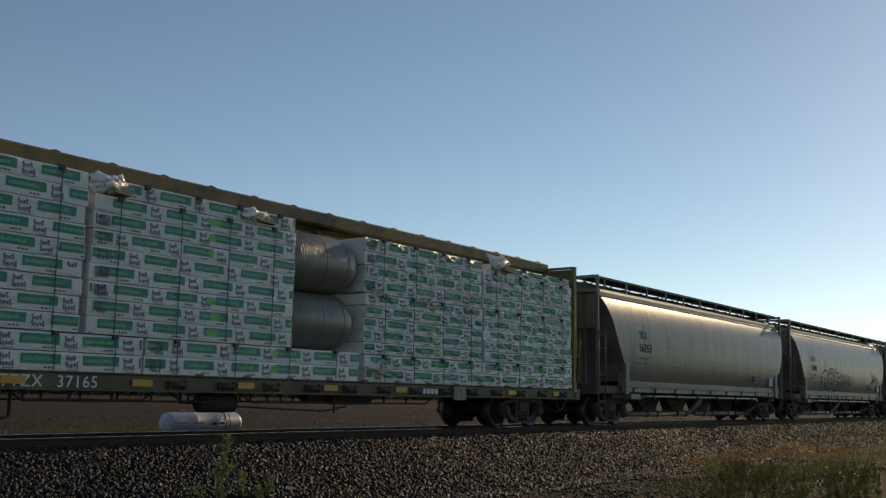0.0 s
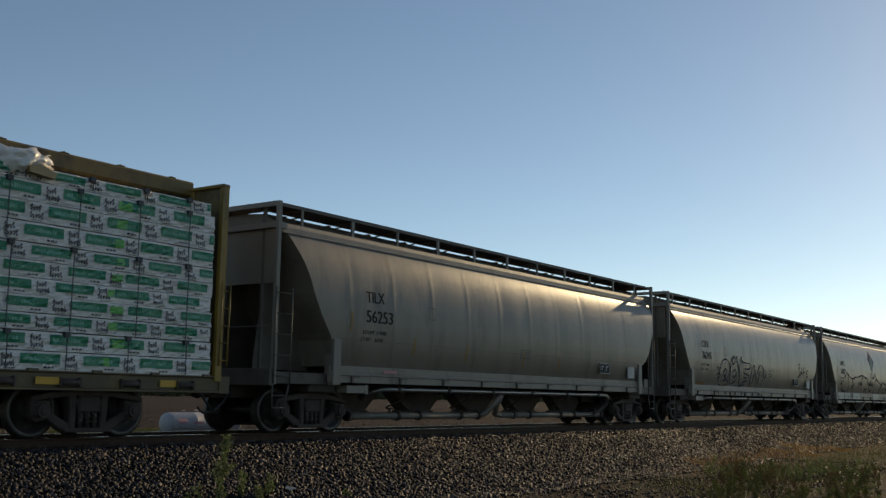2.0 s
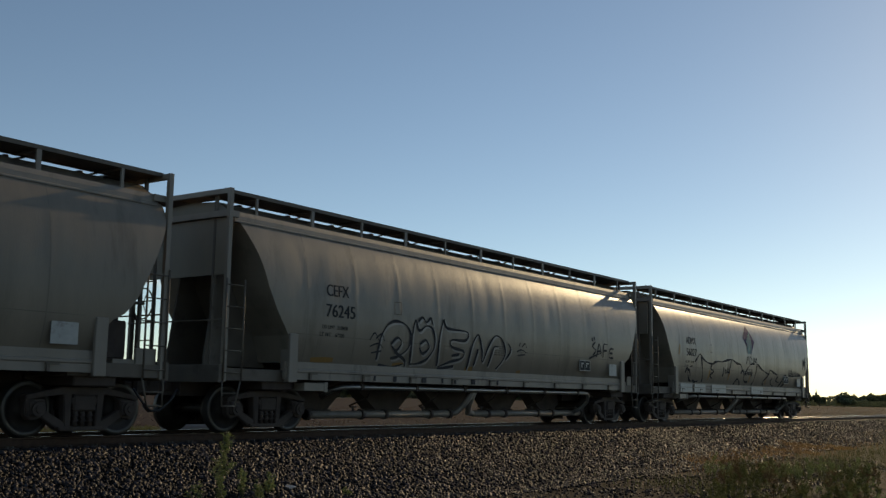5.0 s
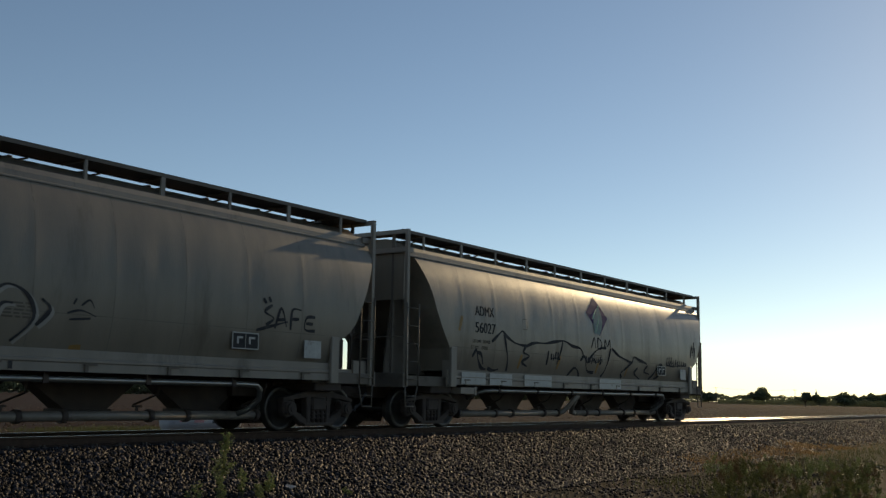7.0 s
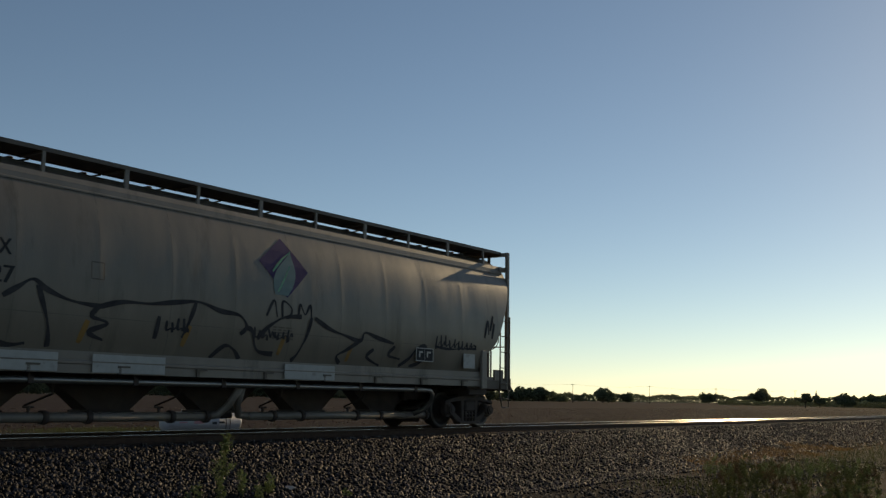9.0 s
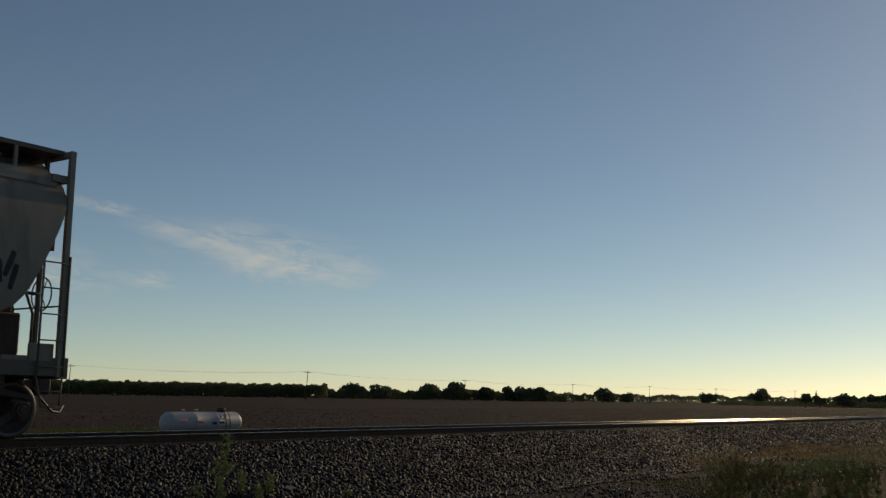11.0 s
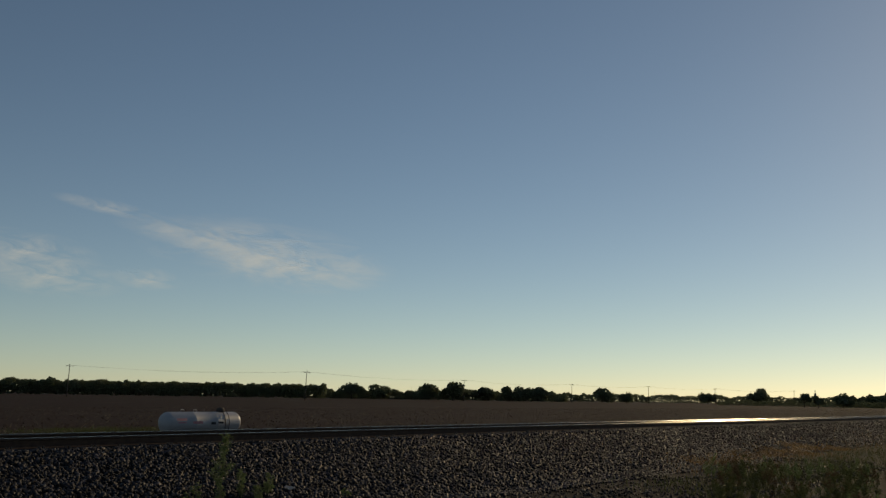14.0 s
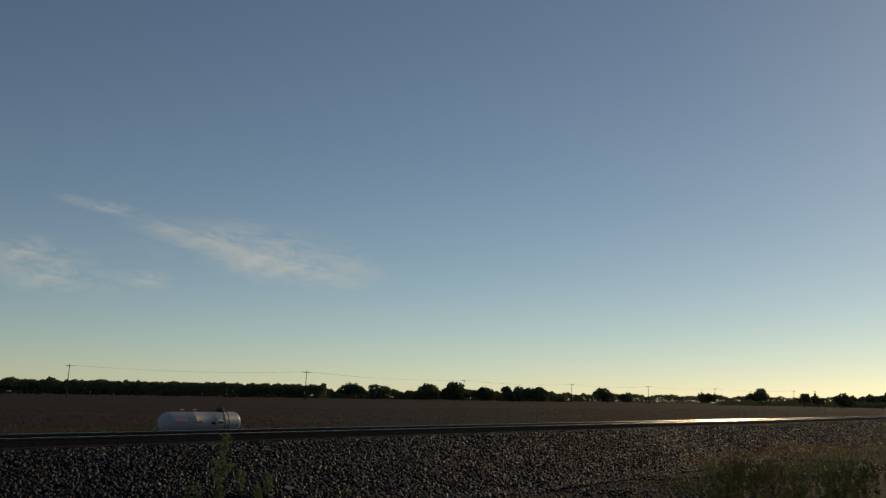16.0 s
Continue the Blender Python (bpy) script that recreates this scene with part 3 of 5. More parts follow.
def clouds():
    """Thin wisps of cirrus far beyond the field; they glow in place of scattered sunlight."""
    m = bpy.data.materials.new("cirrus")
    m.use_nodes = True
    n, ln = m.node_tree.nodes, m.node_tree.links.new
    n.remove(n["Principled BSDF"])
    tc, mp, t1 = n.new("ShaderNodeTexCoord"), n.new("ShaderNodeMapping"), n.new("ShaderNodeTexNoise")
    mp.inputs["Scale"].default_value = (1.3, 1, 5)
    mp.inputs["Rotation"].default_value = (0, radians(-8), 0)
    ln(tc.outputs["Object"], mp.inputs[0])
    ln(mp.outputs[0], t1.inputs["Vector"])
    t1.inputs["Scale"].default_value, t1.inputs["Detail"].default_value, t1.inputs["Roughness"].default_value, t1.inputs["Distortion"].default_value = .0042, 8, .62, .8
    # soft edges: distance from the middle of the wisp, in its own generated box
    sp = n.new("ShaderNodeVectorMath")
    sp.operation = "DISTANCE"
    sp.inputs[1].default_value = (.5, .5, .5)
    flat = n.new("ShaderNodeVectorMath")
    flat.operation = "MULTIPLY_ADD"
    flat.inputs[1].default_value, flat.inputs[2].default_value = (1, 0, 1), (0, .5, 0)
    ln(tc.outputs["Generated"], flat.inputs[0])
    ln(flat.outputs[0], sp.inputs[0])
    edge = n.new("ShaderNodeMapRange")
    edge.inputs[1].default_value, edge.inputs[2].default_value, edge.inputs[3].default_value, edge.inputs[4].default_value = .0, .47, 1, 0
    ln(sp.outputs["Value"], edge.inputs[0])
    nz = n.new("ShaderNodeMapRange")
    nz.inputs[1].default_value, nz.inputs[2].default_value = .4, .68
    ln(t1.outputs["Fac"], nz.inputs[0])
    mu = n.new("ShaderNodeMath")
    mu.operation = "MULTIPLY"
    ln(edge.outputs[0], mu.inputs[0])
    ln(nz.outputs[0], mu.inputs[1])
    mu2 = n.new("ShaderNodeMath")
    mu2.operation = "MULTIPLY"
    mu2.inputs[1].default_value = .52
    ln(mu.outputs[0], mu2.inputs[0])
    tr, em, mx = n.new("ShaderNodeBsdfTransparent"), n.new("ShaderNodeEmission"), n.new("ShaderNodeMixShader")
    em.inputs[0].default_value, em.inputs[1].default_value = (1.0, .96, .9, 1), CLOUD_GLOW
    ln(mu2.outputs[0], mx.inputs[0])
    ln(tr.outputs[0], mx.inputs[1])
    ln(em.outputs[0], mx.inputs[2])
    ln(mx.outputs[0], n["Material Output"].inputs[0])
    for az, el, w, h, tilt in ((44.8, 7.7, 1000, 280, 7), (46.0, 7.2, 760, 190, 6), (41.4, 8.5, 700, 120, 8), (36.2, 9.8, 420, 60, 9), (32.2, 7.3, 520, 150, 5), (33.4, 6.1, 560, 170, 4), (38.4, 6.1, 260, 90, 5)):
        d = 3600
        x, y = bearing(az, d)
        o = raw("cloud", [(-w / 2, 0, -h / 2), (w / 2, 0, -h / 2), (w / 2, 0, h / 2), (-w / 2, 0, h / 2)], [(0, 1, 2, 3)], m)
        o.matrix_basis = Matrix.Translation((x, y, d * math.tan(radians(el)))) @ pose(0, 0, 0, 0, tilt, -az)
        o.visible_shadow = False
        tagged(o, "thin white wisp of high cirrus cloud", "cloud", "cirrus clouds", kind="structure")


def scrap():
    rng = random.Random(2)
    x, y = 12.45, 11.85
    bm = bmesh.new()
    bmesh.ops.create_grid(bm, x_segments=5, y_segments=4, size=.5)
    for v in bm.verts:
        v.co = Vector((v.co.x * .17, v.co.y * .1, rng.uniform(0, .035)))
    o = part("plastic_scrap", bm, M_SCRAP)
    o.location = (x, y, bed_z(x, y) + .045)
    o.rotation_euler = (.35, 0, -.7)
    so = o.modifiers.new("solid", "SOLIDIFY")
    so.thickness = .004
    tagged(o, "small crumpled pale plastic scrap on the ballast", "litter")


# ---- rolling stock ----
WHEEL_R = .457
WHEELS = []      # (wheelset, its resting pose)
MOVERS = []      # (thing, its pose at the start)


def run(t):
    """How far the train has rolled after t seconds."""
    return 7.14 * t - .0145 * t * t


def wheel_mesh():
    bm = bmesh.new()
    add_tube(bm, [(0, -.98, 0), (0, -.76, 0), (0, 0, 0), (0, .76, 0), (0, .98, 0)], [.075, .085, .08, .085, .075], 14)
    for s in (-1, 1):
        prof = [(.1, s * .83), (.13, s * .83), (.16, s * .78), (.34, s * .76), (.375, s * .815), (.45, s * .815), (WHEEL_R, s * .805), (WHEEL_R + .004, s * .73), (WHEEL_R + .026, s * .7), (WHEEL_R + .02, s * .68), (.385, s * .68), (.36, s * .5), (.16, s * .5), (.1, s * .7)]
        add_lathe(bm, prof if s > 0 else prof[::-1], 40)
    for s in (-1, 1):
        for a in range(3):
            c = Vector((math.cos(a * 2.094) * .055, s * .985, math.sin(a * 2.094) * .055))
            add_tube(bm, [c, c + Vector((0, s * .02, 0))], .014, 6)
    me = bpy.data.meshes.new("wheelset")
    bmesh.ops.recalc_face_normals(bm, faces=bm.faces)
    bm.to_mesh(me)
    bm.free()
    me.materials.append(M_WHEEL)
    me.materials.append(M_TREAD)
    for p in me.polygons:
        c = p.center
        r = math.hypot(c.x, c.z)
        if r > WHEEL_R - .012 or (r > .4 and abs(c.y) > .8):
            p.material_index = 1
    return me


WHEEL_MESH = wheel_mesh()


def side_frame_mesh():
    bm = bmesh.new()
    for s in (-1, 1):
        # pedestal, column and sloping lower arm
        add_prism(bm, [(s * .72, .62), (s * 1.1, .6), (s * 1.08, .36), (s * .98, .27), (s * .78, .32)], -.075, .075, "y")
        add_prism(bm, [(s * .24, .16), (s * .36, .16), (s * .4, .72), (s * .24, .74)], -.085, .085, "y")
        add_prism(bm, [(s * .3, .12), (s * .48, .13), (s * .84, .36), (s * .8, .48), (s * .34, .24)], -.07, .07, "y")
    add_box(bm, (-.26, -.1, .52), (.26, .1, .66), .02)
    add_prism(bm, [(-1.1, .6), (-.9, .64), (-.4, .7), (.4, .7), (.9, .64), (1.1, .6), (1.1, .68), (.42, .82), (-.42, .82), (-1.1, .68)], -.1, .1, "y")
    add_prism(bm, [(-.45, .1), (.45, .1), (.5, .17), (-.5, .17)], -.12, .12, "y")
    for q in (-.889, .889):
        add_box(bm, (q - .15, -.13, .34), (q + .15, .13, .6), .03)
    bmesh.ops.bevel(bm, geom=bm.edges[:], offset=.016, segments=2, affect="EDGES")
    for q in (-.889, .889):
        add_tube(bm, [(q, -.17, WHEEL_R), (q, -.12, WHEEL_R)], .12, 14)
        add_tube(bm, [(q, -.19, WHEEL_R), (q, -.16, WHEEL_R)], [.06, .075], 10)
    me = bpy.data.meshes.new("side_frame")
    bmesh.ops.recalc_face_normals(bm, faces=bm.faces)
    bm.to_mesh(me)
    bm.free()
    me.materials.append(M_UNDER)
    return me


SIDE_FRAME = side_frame_mesh()


def truck(car, x):
    bm = bmesh.new()
    add_box(bm, (-.22, -1.12, .42), (.22, 1.12, .7), .03)
    add_box(bm, (-.5, -.55, .5), (.5, .55, .66), .03)
    add_tube(bm, [(0, 0, .68), (0, 0, .86)], .3, 16)
    t = part("truck", bm, M_UNDER, car, "grimy black cast steel freight truck")
    t.location = (x, 0, 0)
    for s in (-1, 1):
        f = new("side_frame", SIDE_FRAME)
        f.parent, f.location = t, (0, s * 1.0, 0)
        if s > 0:
            f.rotation_euler = (0, 0, math.pi)
        bm = bmesh.new()
        for q in (-.14, 0, .14):
            for r in (-.05, .06):
                pts = [(q + .05 * math.cos(k * .9), s * 1.0 + r + .05 * math.sin(k * .9), .2 + .012 * k) for k in range(19)]
                add_tube(bm, pts, .016, 5)
                add_tube(bm, [(q, s * 1.0 + r, .17), (q, s * 1.0 + r, .53)], .042, 8)
        part("spring_nest", bm, M_UNDER, t)
    for q in (-.889, .889):
        w = new("wheelset", WHEEL_MESH)
        w.parent, w.location = t, (q, 0, WHEEL_R)
        WHEELS.append((w, (q, 0, WHEEL_R)))
        boxes("brake_beam", [((q * .42 - .05, -.75, .34), (q * .42 + .05, .75, .44))] + [((q * .52 - .06, s * .75 - .06, .28), (q * .52 + .06, s * .75 + .06, .56)) for s in (-1, 1)], M_UNDER, t)


def coupler(car, x, s):
    bm = bmesh.new()
    a, b = sorted((x, x - s * .9))
    add_box(bm, (a, -.07, .78), (b, .07, .95), .02)
    add_box(bm, (x - .02 if s < 0 else x - .28, -.17, .7), (x + .28 if s < 0 else x + .02, .13, 1.02), .05)
    add_tube(bm, [(x - s * .1, .1, .68), (x - s * .1, .1, 1.05)], .05, 10)
    c = part("coupler", bm, M_UNDER, car, "rusty knuckle coupler")
    bm = bmesh.new()
    pts = [(x - s * .5, -.4, .82), (x - s * .32, -.42, .6), (x - s * .1, -.38, .42), (x + s * .1, -.3, .4), (x + s * .2, -.25, .52)]
    add_tube(bm, pts, .024, 8)
    part("air_hose", bm, M_STRAP, c)


PROFILE_Z = [1.40, 1.6, 1.9, 2.3, 2.7, 3.05, 3.35, 3.65, 3.92, 4.12, 4.24]
PROFILE_Y = [1.46, 1.53, 1.59, 1.622, 1.62, 1.595, 1.555, 1.49, 1.4, 1.3, 1.215]
# slope of the two ends: heights, and distances in from the corner posts
END_A = ([1.40, 1.98, 2.2, 2.44, 2.85, 3.2, 3.48, 3.9, 4.24], [1.72, 1.52, 1.33, 1.15, .93, .81, .69, .45, .27])
END_B = ([1.40, 1.9, 2.06, 2.28, 2.64, 3.19, 3.6, 3.84, 4.05, 4.24], [1.48, 1.3, 1.0, .79, .6, .33, .14, .07, .06, .12])
WEB_X = {-1: 1.67, 1: 1.43}
TRUCK_X = {-1: 1.53, 1: 1.3}
LENGTH = 18.3


def prof_y(z):
    return float(np.interp(z, PROFILE_Z, PROFILE_Y))


def shell_mesh(seed, m):
    """The rounded body: curved side sheets with shallow dents between the welds, slanted ends and a low roof."""
    rng = random.Random(seed)
    seams = [0.0] + [2.05 + 1.53 * k for k in range(10)] + [LENGTH]
    zs = list(np.linspace(1.40, 4.24, 22))
    us = np.linspace(0, 1, 300)
    dents = [(rng.uniform(1.5, 17), rng.uniform(1.9, 3.7), rng.uniform(.25, .7), rng.uniform(.001, .005)) for _ in range(34)]
    vs, fs, n = [], [], len(us)

    def bulge(x, z):
        for a, b in zip(seams, seams[1:]):
            if a <= x <= b:
                k = (x - a) / (b - a)
                d = .005 * math.sin(math.pi * k) ** .8
                near = min(x - a, b - x)
                if near < .1 and 1 < x < LENGTH - 1:
                    d += .006 * (1 - near / .1)
                break
        d *= max(0, math.sin(math.pi * (z - 1.4) / 2.84))
        for cx, cz, r, h in dents:
            q = ((x - cx) / (r * .5)) ** 2 + ((z - cz) / r) ** 2
            if q < 6:
                d -= h * math.exp(-q)
        return d
    for s in (-1, 1):
        for z in zs:
            e, g = float(np.interp(z, *END_A)), float(np.interp(z, *END_B))
            for u in us:
                x = e + (LENGTH - e - g) * u
                vs.append((x, s * (prof_y(z) + bulge(x, z) * (1 if s < 0 else .6)), z))
    h = len(zs)
    for s in (0, 1):
        b = s * h * n
        for j in range(h - 1):
            for i in range(n - 1):
                q = (b + j * n + i, b + j * n + i + 1, b + (j + 1) * n + i + 1, b + (j + 1) * n + i)
                fs.append(q if s == 0 else q[::-1])
    # the end sheets have corners of their own, so that the fold stays crisp
    for i in (0, n - 1):
        b = len(vs)
        vs += [vs[j * n + i] for j in range(h)] + [vs[h * n + j * n + i] for j in range(h)]
        for j in range(h - 1):
            q = (b + j, b + j + 1, b + h + j + 1, b + h + j)
            fs.append(q if i else q[::-1])
    roof = [len(vs) + k for k in range(3 * n)]
    for y, z in ((-.75, 4.545), (0, 4.6), (.75, 4.545)):
        for u in us:
            vs.append((.27 + (LENGTH - .39) * u, y, z))
    rows = [[(h - 1) * n + i for i in range(n)], roof[:n], roof[n:2 * n], roof[2 * n:], [h * n + (h - 1) * n + i for i in range(n)]]
    for a, b in zip(rows, rows[1:]):
        for i in range(n - 1):
            fs.append((a[i], a[i + 1], b[i + 1], b[i]))
    for i in (0, n - 1):
        fs.append(tuple(r[i] for r in rows))
    fs.append(tuple([0, n - 1, h * n + n - 1, h * n]))
    return vs, fs, bulge


SKIN = {}


def on_side(name, m, car, flat_verts, faces, label="", lift=.006):
    """Lay a flat drawing, (x, z) points, on the curved side of a hopper car."""
    skin = SKIN[car.name]
    vs = [(x, -(prof_y(z) + skin(x, z) + lift), z) for x, z in flat_verts]
    return raw(name, vs, faces, m, car, label)


def stroke(points, width):
    """A ribbon along (x, z) points; the width swells a little on the way."""
    pts = []
    ctrl = [Vector((*p, 0)) for p in points]
    for i in range(len(ctrl) - 1):
        p0, p1, p2, p3 = ctrl[max(i - 1, 0)], ctrl[i], ctrl[i + 1], ctrl[min(i + 2, len(ctrl) - 1)]
        for k in range(5):
            t = k / 5
            pts.append(.5 * (2 * p1 + (p2 - p0) * t + (2 * p0 - 5 * p1 + 4 * p2 - p3) * t * t + (3 * p1 - p0 - 3 * p2 + p3) * t ** 3))
    pts.append(ctrl[-1])
    vs, fs = [], []
    for i, p in enumerate(pts):
        d = pts[min(i + 1, len(pts) - 1)] - pts[max(i - 1, 0)]
        nn = Vector((-d.y, d.x, 0)).normalized() * width * (.5 + .2 * math.sin(i * .55))
        vs += [(p.x + nn.x, p.y + nn.y), (p.x - nn.x, p.y - nn.y)]
        if i:
            k = 2 * i
            fs.append((k - 2, k - 1, k + 1, k))
    return vs, fs


def strokes(name, car, lines, width, m, label="", lift=.006):
    for k, l in enumerate(lines):
        on_side(name, m, car, *stroke(l, width), label, lift + .0004 * k)


def scrawl(x, z, w, h, count, seed):
    """Uneven hooked strokes side by side, like a quick tag."""
    rng = random.Random(seed)
    out = []
    for k in range(count):
        a = x + w * k / count
        t = h * rng.uniform(.55, 1.15)
        out.append([(a + rng.uniform(-.03, .03), z + t * rng.uniform(.7, 1)), (a + rng.uniform(-.02, .05), z + rng.uniform(-.04, .05)), (a + w / count * rng.uniform(.5, 1.0), z + t * rng.uniform(.2, .6)), (a + w / count * rng.uniform(.7, 1.3), z + rng.uniform(-.03, .1))])
    return out


def lettering(text, size, spread=1.0):
    c = bpy.data.curves.new("lettering", "FONT")
    c.body, c.size, c.space_character = text, size, spread
    c.resolution_u = 3
    o = new("lettering", c)
    bpy.context.view_layer.update()
    me = bpy.data.meshes.new_from_object(o.evaluated_get(bpy.context.evaluated_depsgraph_get()))
    vs, fs = [(v.co.x, v.co.y) for v in me.vertices], [tuple(p.vertices) for p in me.polygons]
    bpy.data.objects.remove(o)
    bpy.data.curves.remove(c)
    bpy.data.meshes.remove(me)
    return vs, fs


def write(name, car, text, x, z, height, m=None, squeeze=1.0, bold=.004):
    """Letters on the curved side; bold sets them twice, a hair apart."""
    vs, fs = lettering(text, height / .72)
    allv, allf = [], []
    for dx in (0, bold, 2 * bold):
        b = len(allv)
        allv += [(x + u * squeeze + dx, z + v) for u, v in vs]
        allf += [tuple(i + b for i in f) for f in fs]
    o = on_side(name, m or M_LETTER, car, allv, allf)
    n = len(vs)
    for i, v in enumerate(o.data.vertices):
        v.co.y -= .0006 * (i // n)
    return o


def bars(name, car, x, z, w, h, rows, m, seed=0):
    rng = random.Random(seed)
    vs, fs = [], []
    for k in range(rows):
        zz, xx = z - k * h * 1.8, x
        while xx < x + w:
            ln = min(rng.uniform(.08, .22), x + w - xx)
            b = len(vs)
            vs += [(xx, zz), (xx + ln, zz), (xx + ln, zz + h), (xx, zz + h)]
            fs.append((b, b + 1, b + 2, b + 3))
            xx += ln + .04
    return on_side(name, m, car, vs, fs)


def hopper_car(x0, seed, label, paint, marks, number, limit, light):
    car = tagged(new("hopper_car"), label, "hopper car", "covered hopper cars of the train")
    vs, fs, SKIN[car.name] = shell_mesh(seed, paint)
    body = raw("body", vs, fs, paint, car, "curved steel hopper body with dusty streaked paint")
    for p in body.data.polygons:
        p.use_smooth = abs(p.normal.y) > .3
    L = LENGTH
    # top chords and roof walks
    for s in (-1, 1):
        bm = bmesh.new()
        y0 = s * 1.215
        add_prism(bm, [(y0 - .05, 4.09), (y0 + .12, 4.09), (y0 + .12, 4.115), (y0 + .1, 4.13), (y0 + .09, 4.22), (y0 + .06, 4.31), (y0 - .05, 4.31)] if s > 0 else [(y0 + .05, 4.09), (y0 + .05, 4.31), (y0 - .06, 4.31), (y0 - .09, 4.22), (y0 - .1, 4.13), (y0 - .12, 4.115), (y0 - .12, 4.09)], .2, L - .2)
        part("roof_rail", bm, M_SILL, car)
        bm = bmesh.new()
        a, b = sorted((s * 1.2, s * .45))
        add_box(bm, (0.02, a, 4.695), (L - .02, b, 4.725))
        for q in (s * 1.2, s * .45):
            add_box(bm, (0.02, q - .012, 4.67), (L - .02, q + .012, 4.745))
        for k in range(60):
            xx = .15 + k * (L - .3) / 59
            add_box(bm, (xx - .02, a + .02, 4.725), (xx + .02, b - .02, 4.736))
        part("running_board", bm, M_DGREY, car, "dark steel grating roof walk")
        for k in range(11):
            xx = .9 + k * (L - 1.8) / 10
            w = .045 if k % 2 else .028
            boxes("walk_post", [((xx - w, s * 1.19 - .02, 4.29), (xx + w, s * 1.19 + .02, 4.7)), ((xx - .02, min(s * 1.19, s * .5), 4.65), (xx + .02, max(s * 1.19, s * .5), 4.692))], M_SILL, car)
    bm = bmesh.new()
    add_prism(bm, [(-.36, 4.5), (.36, 4.5), (.34, 4.62), (.18, 4.66), (-.18, 4.66), (-.34, 4.62)], .7, L - .7)
    part("hatch_trough", bm, M_DGREY, car, "long grey roof hatch")
    for k in range(12):
        xx = 1.2 + k * (L - 2.4) / 11
        bm = bmesh.new()
        add_box(bm, (xx - .05, -.42, 4.5), (xx + .05, .42, 4.67), .02)
        add_tube(bm, [(xx + .1, -.45, 4.52), (xx + .1, -.47, 4.6), (xx + .28, -.48, 4.66)], .02, 6)
        part("hatch_clamp", bm, M_DGREY, car)
    # ends
    for s, xe in ((-1, 0.0), (1, L)):
        i = -s   # inwards along x
        for yy in (-1.4, 1.4):
            # posts on the far side take the darker grey
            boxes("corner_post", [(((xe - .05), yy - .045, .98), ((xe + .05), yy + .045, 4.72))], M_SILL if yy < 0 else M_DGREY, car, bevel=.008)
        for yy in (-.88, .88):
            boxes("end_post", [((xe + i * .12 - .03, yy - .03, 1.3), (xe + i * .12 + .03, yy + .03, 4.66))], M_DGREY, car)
        boxes("end_beam", [((xe - .04, -1.4, 4.62), (xe + .04, 1.4, 4.72)), ((min(xe, xe + i * .3), -1.35, 4.18), (max(xe, xe + i * .3), 1.35, 4.3))], M_SILL, car)
        boxes("crossover_walk", [((min(xe, xe + i * .62), -.5, 4.68), (max(xe, xe + i * .62), .5, 4.71))], M_DGREY, car)
        boxes("end_panel", [((min(xe + i * .1, xe + i * .14), -1.22, 3.05), (max(xe + i * .1, xe + i * .14), 1.22, 4.2))], paint, car)
        bm = bmesh.new()
        for yy in (-.55, .55):
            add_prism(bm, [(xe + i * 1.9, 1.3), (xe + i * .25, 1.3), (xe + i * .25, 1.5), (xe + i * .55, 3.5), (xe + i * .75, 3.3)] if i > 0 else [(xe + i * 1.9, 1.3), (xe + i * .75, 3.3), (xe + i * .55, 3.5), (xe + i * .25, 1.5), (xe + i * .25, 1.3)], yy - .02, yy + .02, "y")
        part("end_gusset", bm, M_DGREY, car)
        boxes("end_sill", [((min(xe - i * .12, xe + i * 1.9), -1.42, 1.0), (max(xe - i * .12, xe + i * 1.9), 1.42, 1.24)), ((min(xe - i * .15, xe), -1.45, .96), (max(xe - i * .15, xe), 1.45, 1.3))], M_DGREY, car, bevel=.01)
        bm = bmesh.new()
        lx = (-.05, .42) if s < 0 else (-.42, .05)
        for q in lx:
            add_tube(bm, [(xe + q, -1.46, 1.0), (xe + q, -1.46, 2.95)], .02, 6)
        for k in range(5):
            add_tube(bm, [(xe + lx[0], -1.46, 1.15 + .42 * k), (xe + lx[1], -1.46, 1.15 + .42 * k)], .013, 6)
        part("side_ladder", bm, M_DGREY, car)
        bm = bmesh.new()
        for q in lx:
            add_tube(bm, [(xe + q, -1.44, 1.0), (xe + q * .7, -1.44, .52)], .018, 6)
        add_tube(bm, [(xe + lx[0] * .7, -1.44, .52), (xe + lx[1] * .7, -1.44, .52)], .018, 6)
        add_tube(bm, [(xe + lx[0] * .85, -1.44, .76), (xe + lx[1] * .85, -1.44, .76)], .014, 6)
        part("step", bm, M_DGREY, car)
        bm = bmesh.new()
        for yy in (.7, 1.15):
            add_tube(bm, [(xe - i * .02, yy, 1.3), (xe - i * .02, yy, 4.6)], .018, 6)
        for k in range(8):
            add_tube(bm, [(xe - i * .02, .7, 1.4 + .4 * k), (xe - i * .02, 1.15, 1.4 + .4 * k)], .013, 5)
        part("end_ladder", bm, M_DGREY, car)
        bm = bmesh.new()
        add_tube(bm, [(xe - i * .08, -1.4, 2.15), (xe - i * .08, 1.4, 2.15)], .016, 6)
        part("grab_rail", bm, M_DGREY, car)
        coupler(car, xe - i * .72, s)
        # webs over the bolsters
        xw = xe + i * WEB_X[s]
        bm = bmesh.new()
        add_box(bm, (xw - .12, -1.635, 1.0), (xw + .12, -1.56, 1.98), .012)
        add_box(bm, (xw - .04, -1.56, 1.0), (xw + .04, -1.3, 1.95))
        part("bolster_web", bm, M_SILL, car)
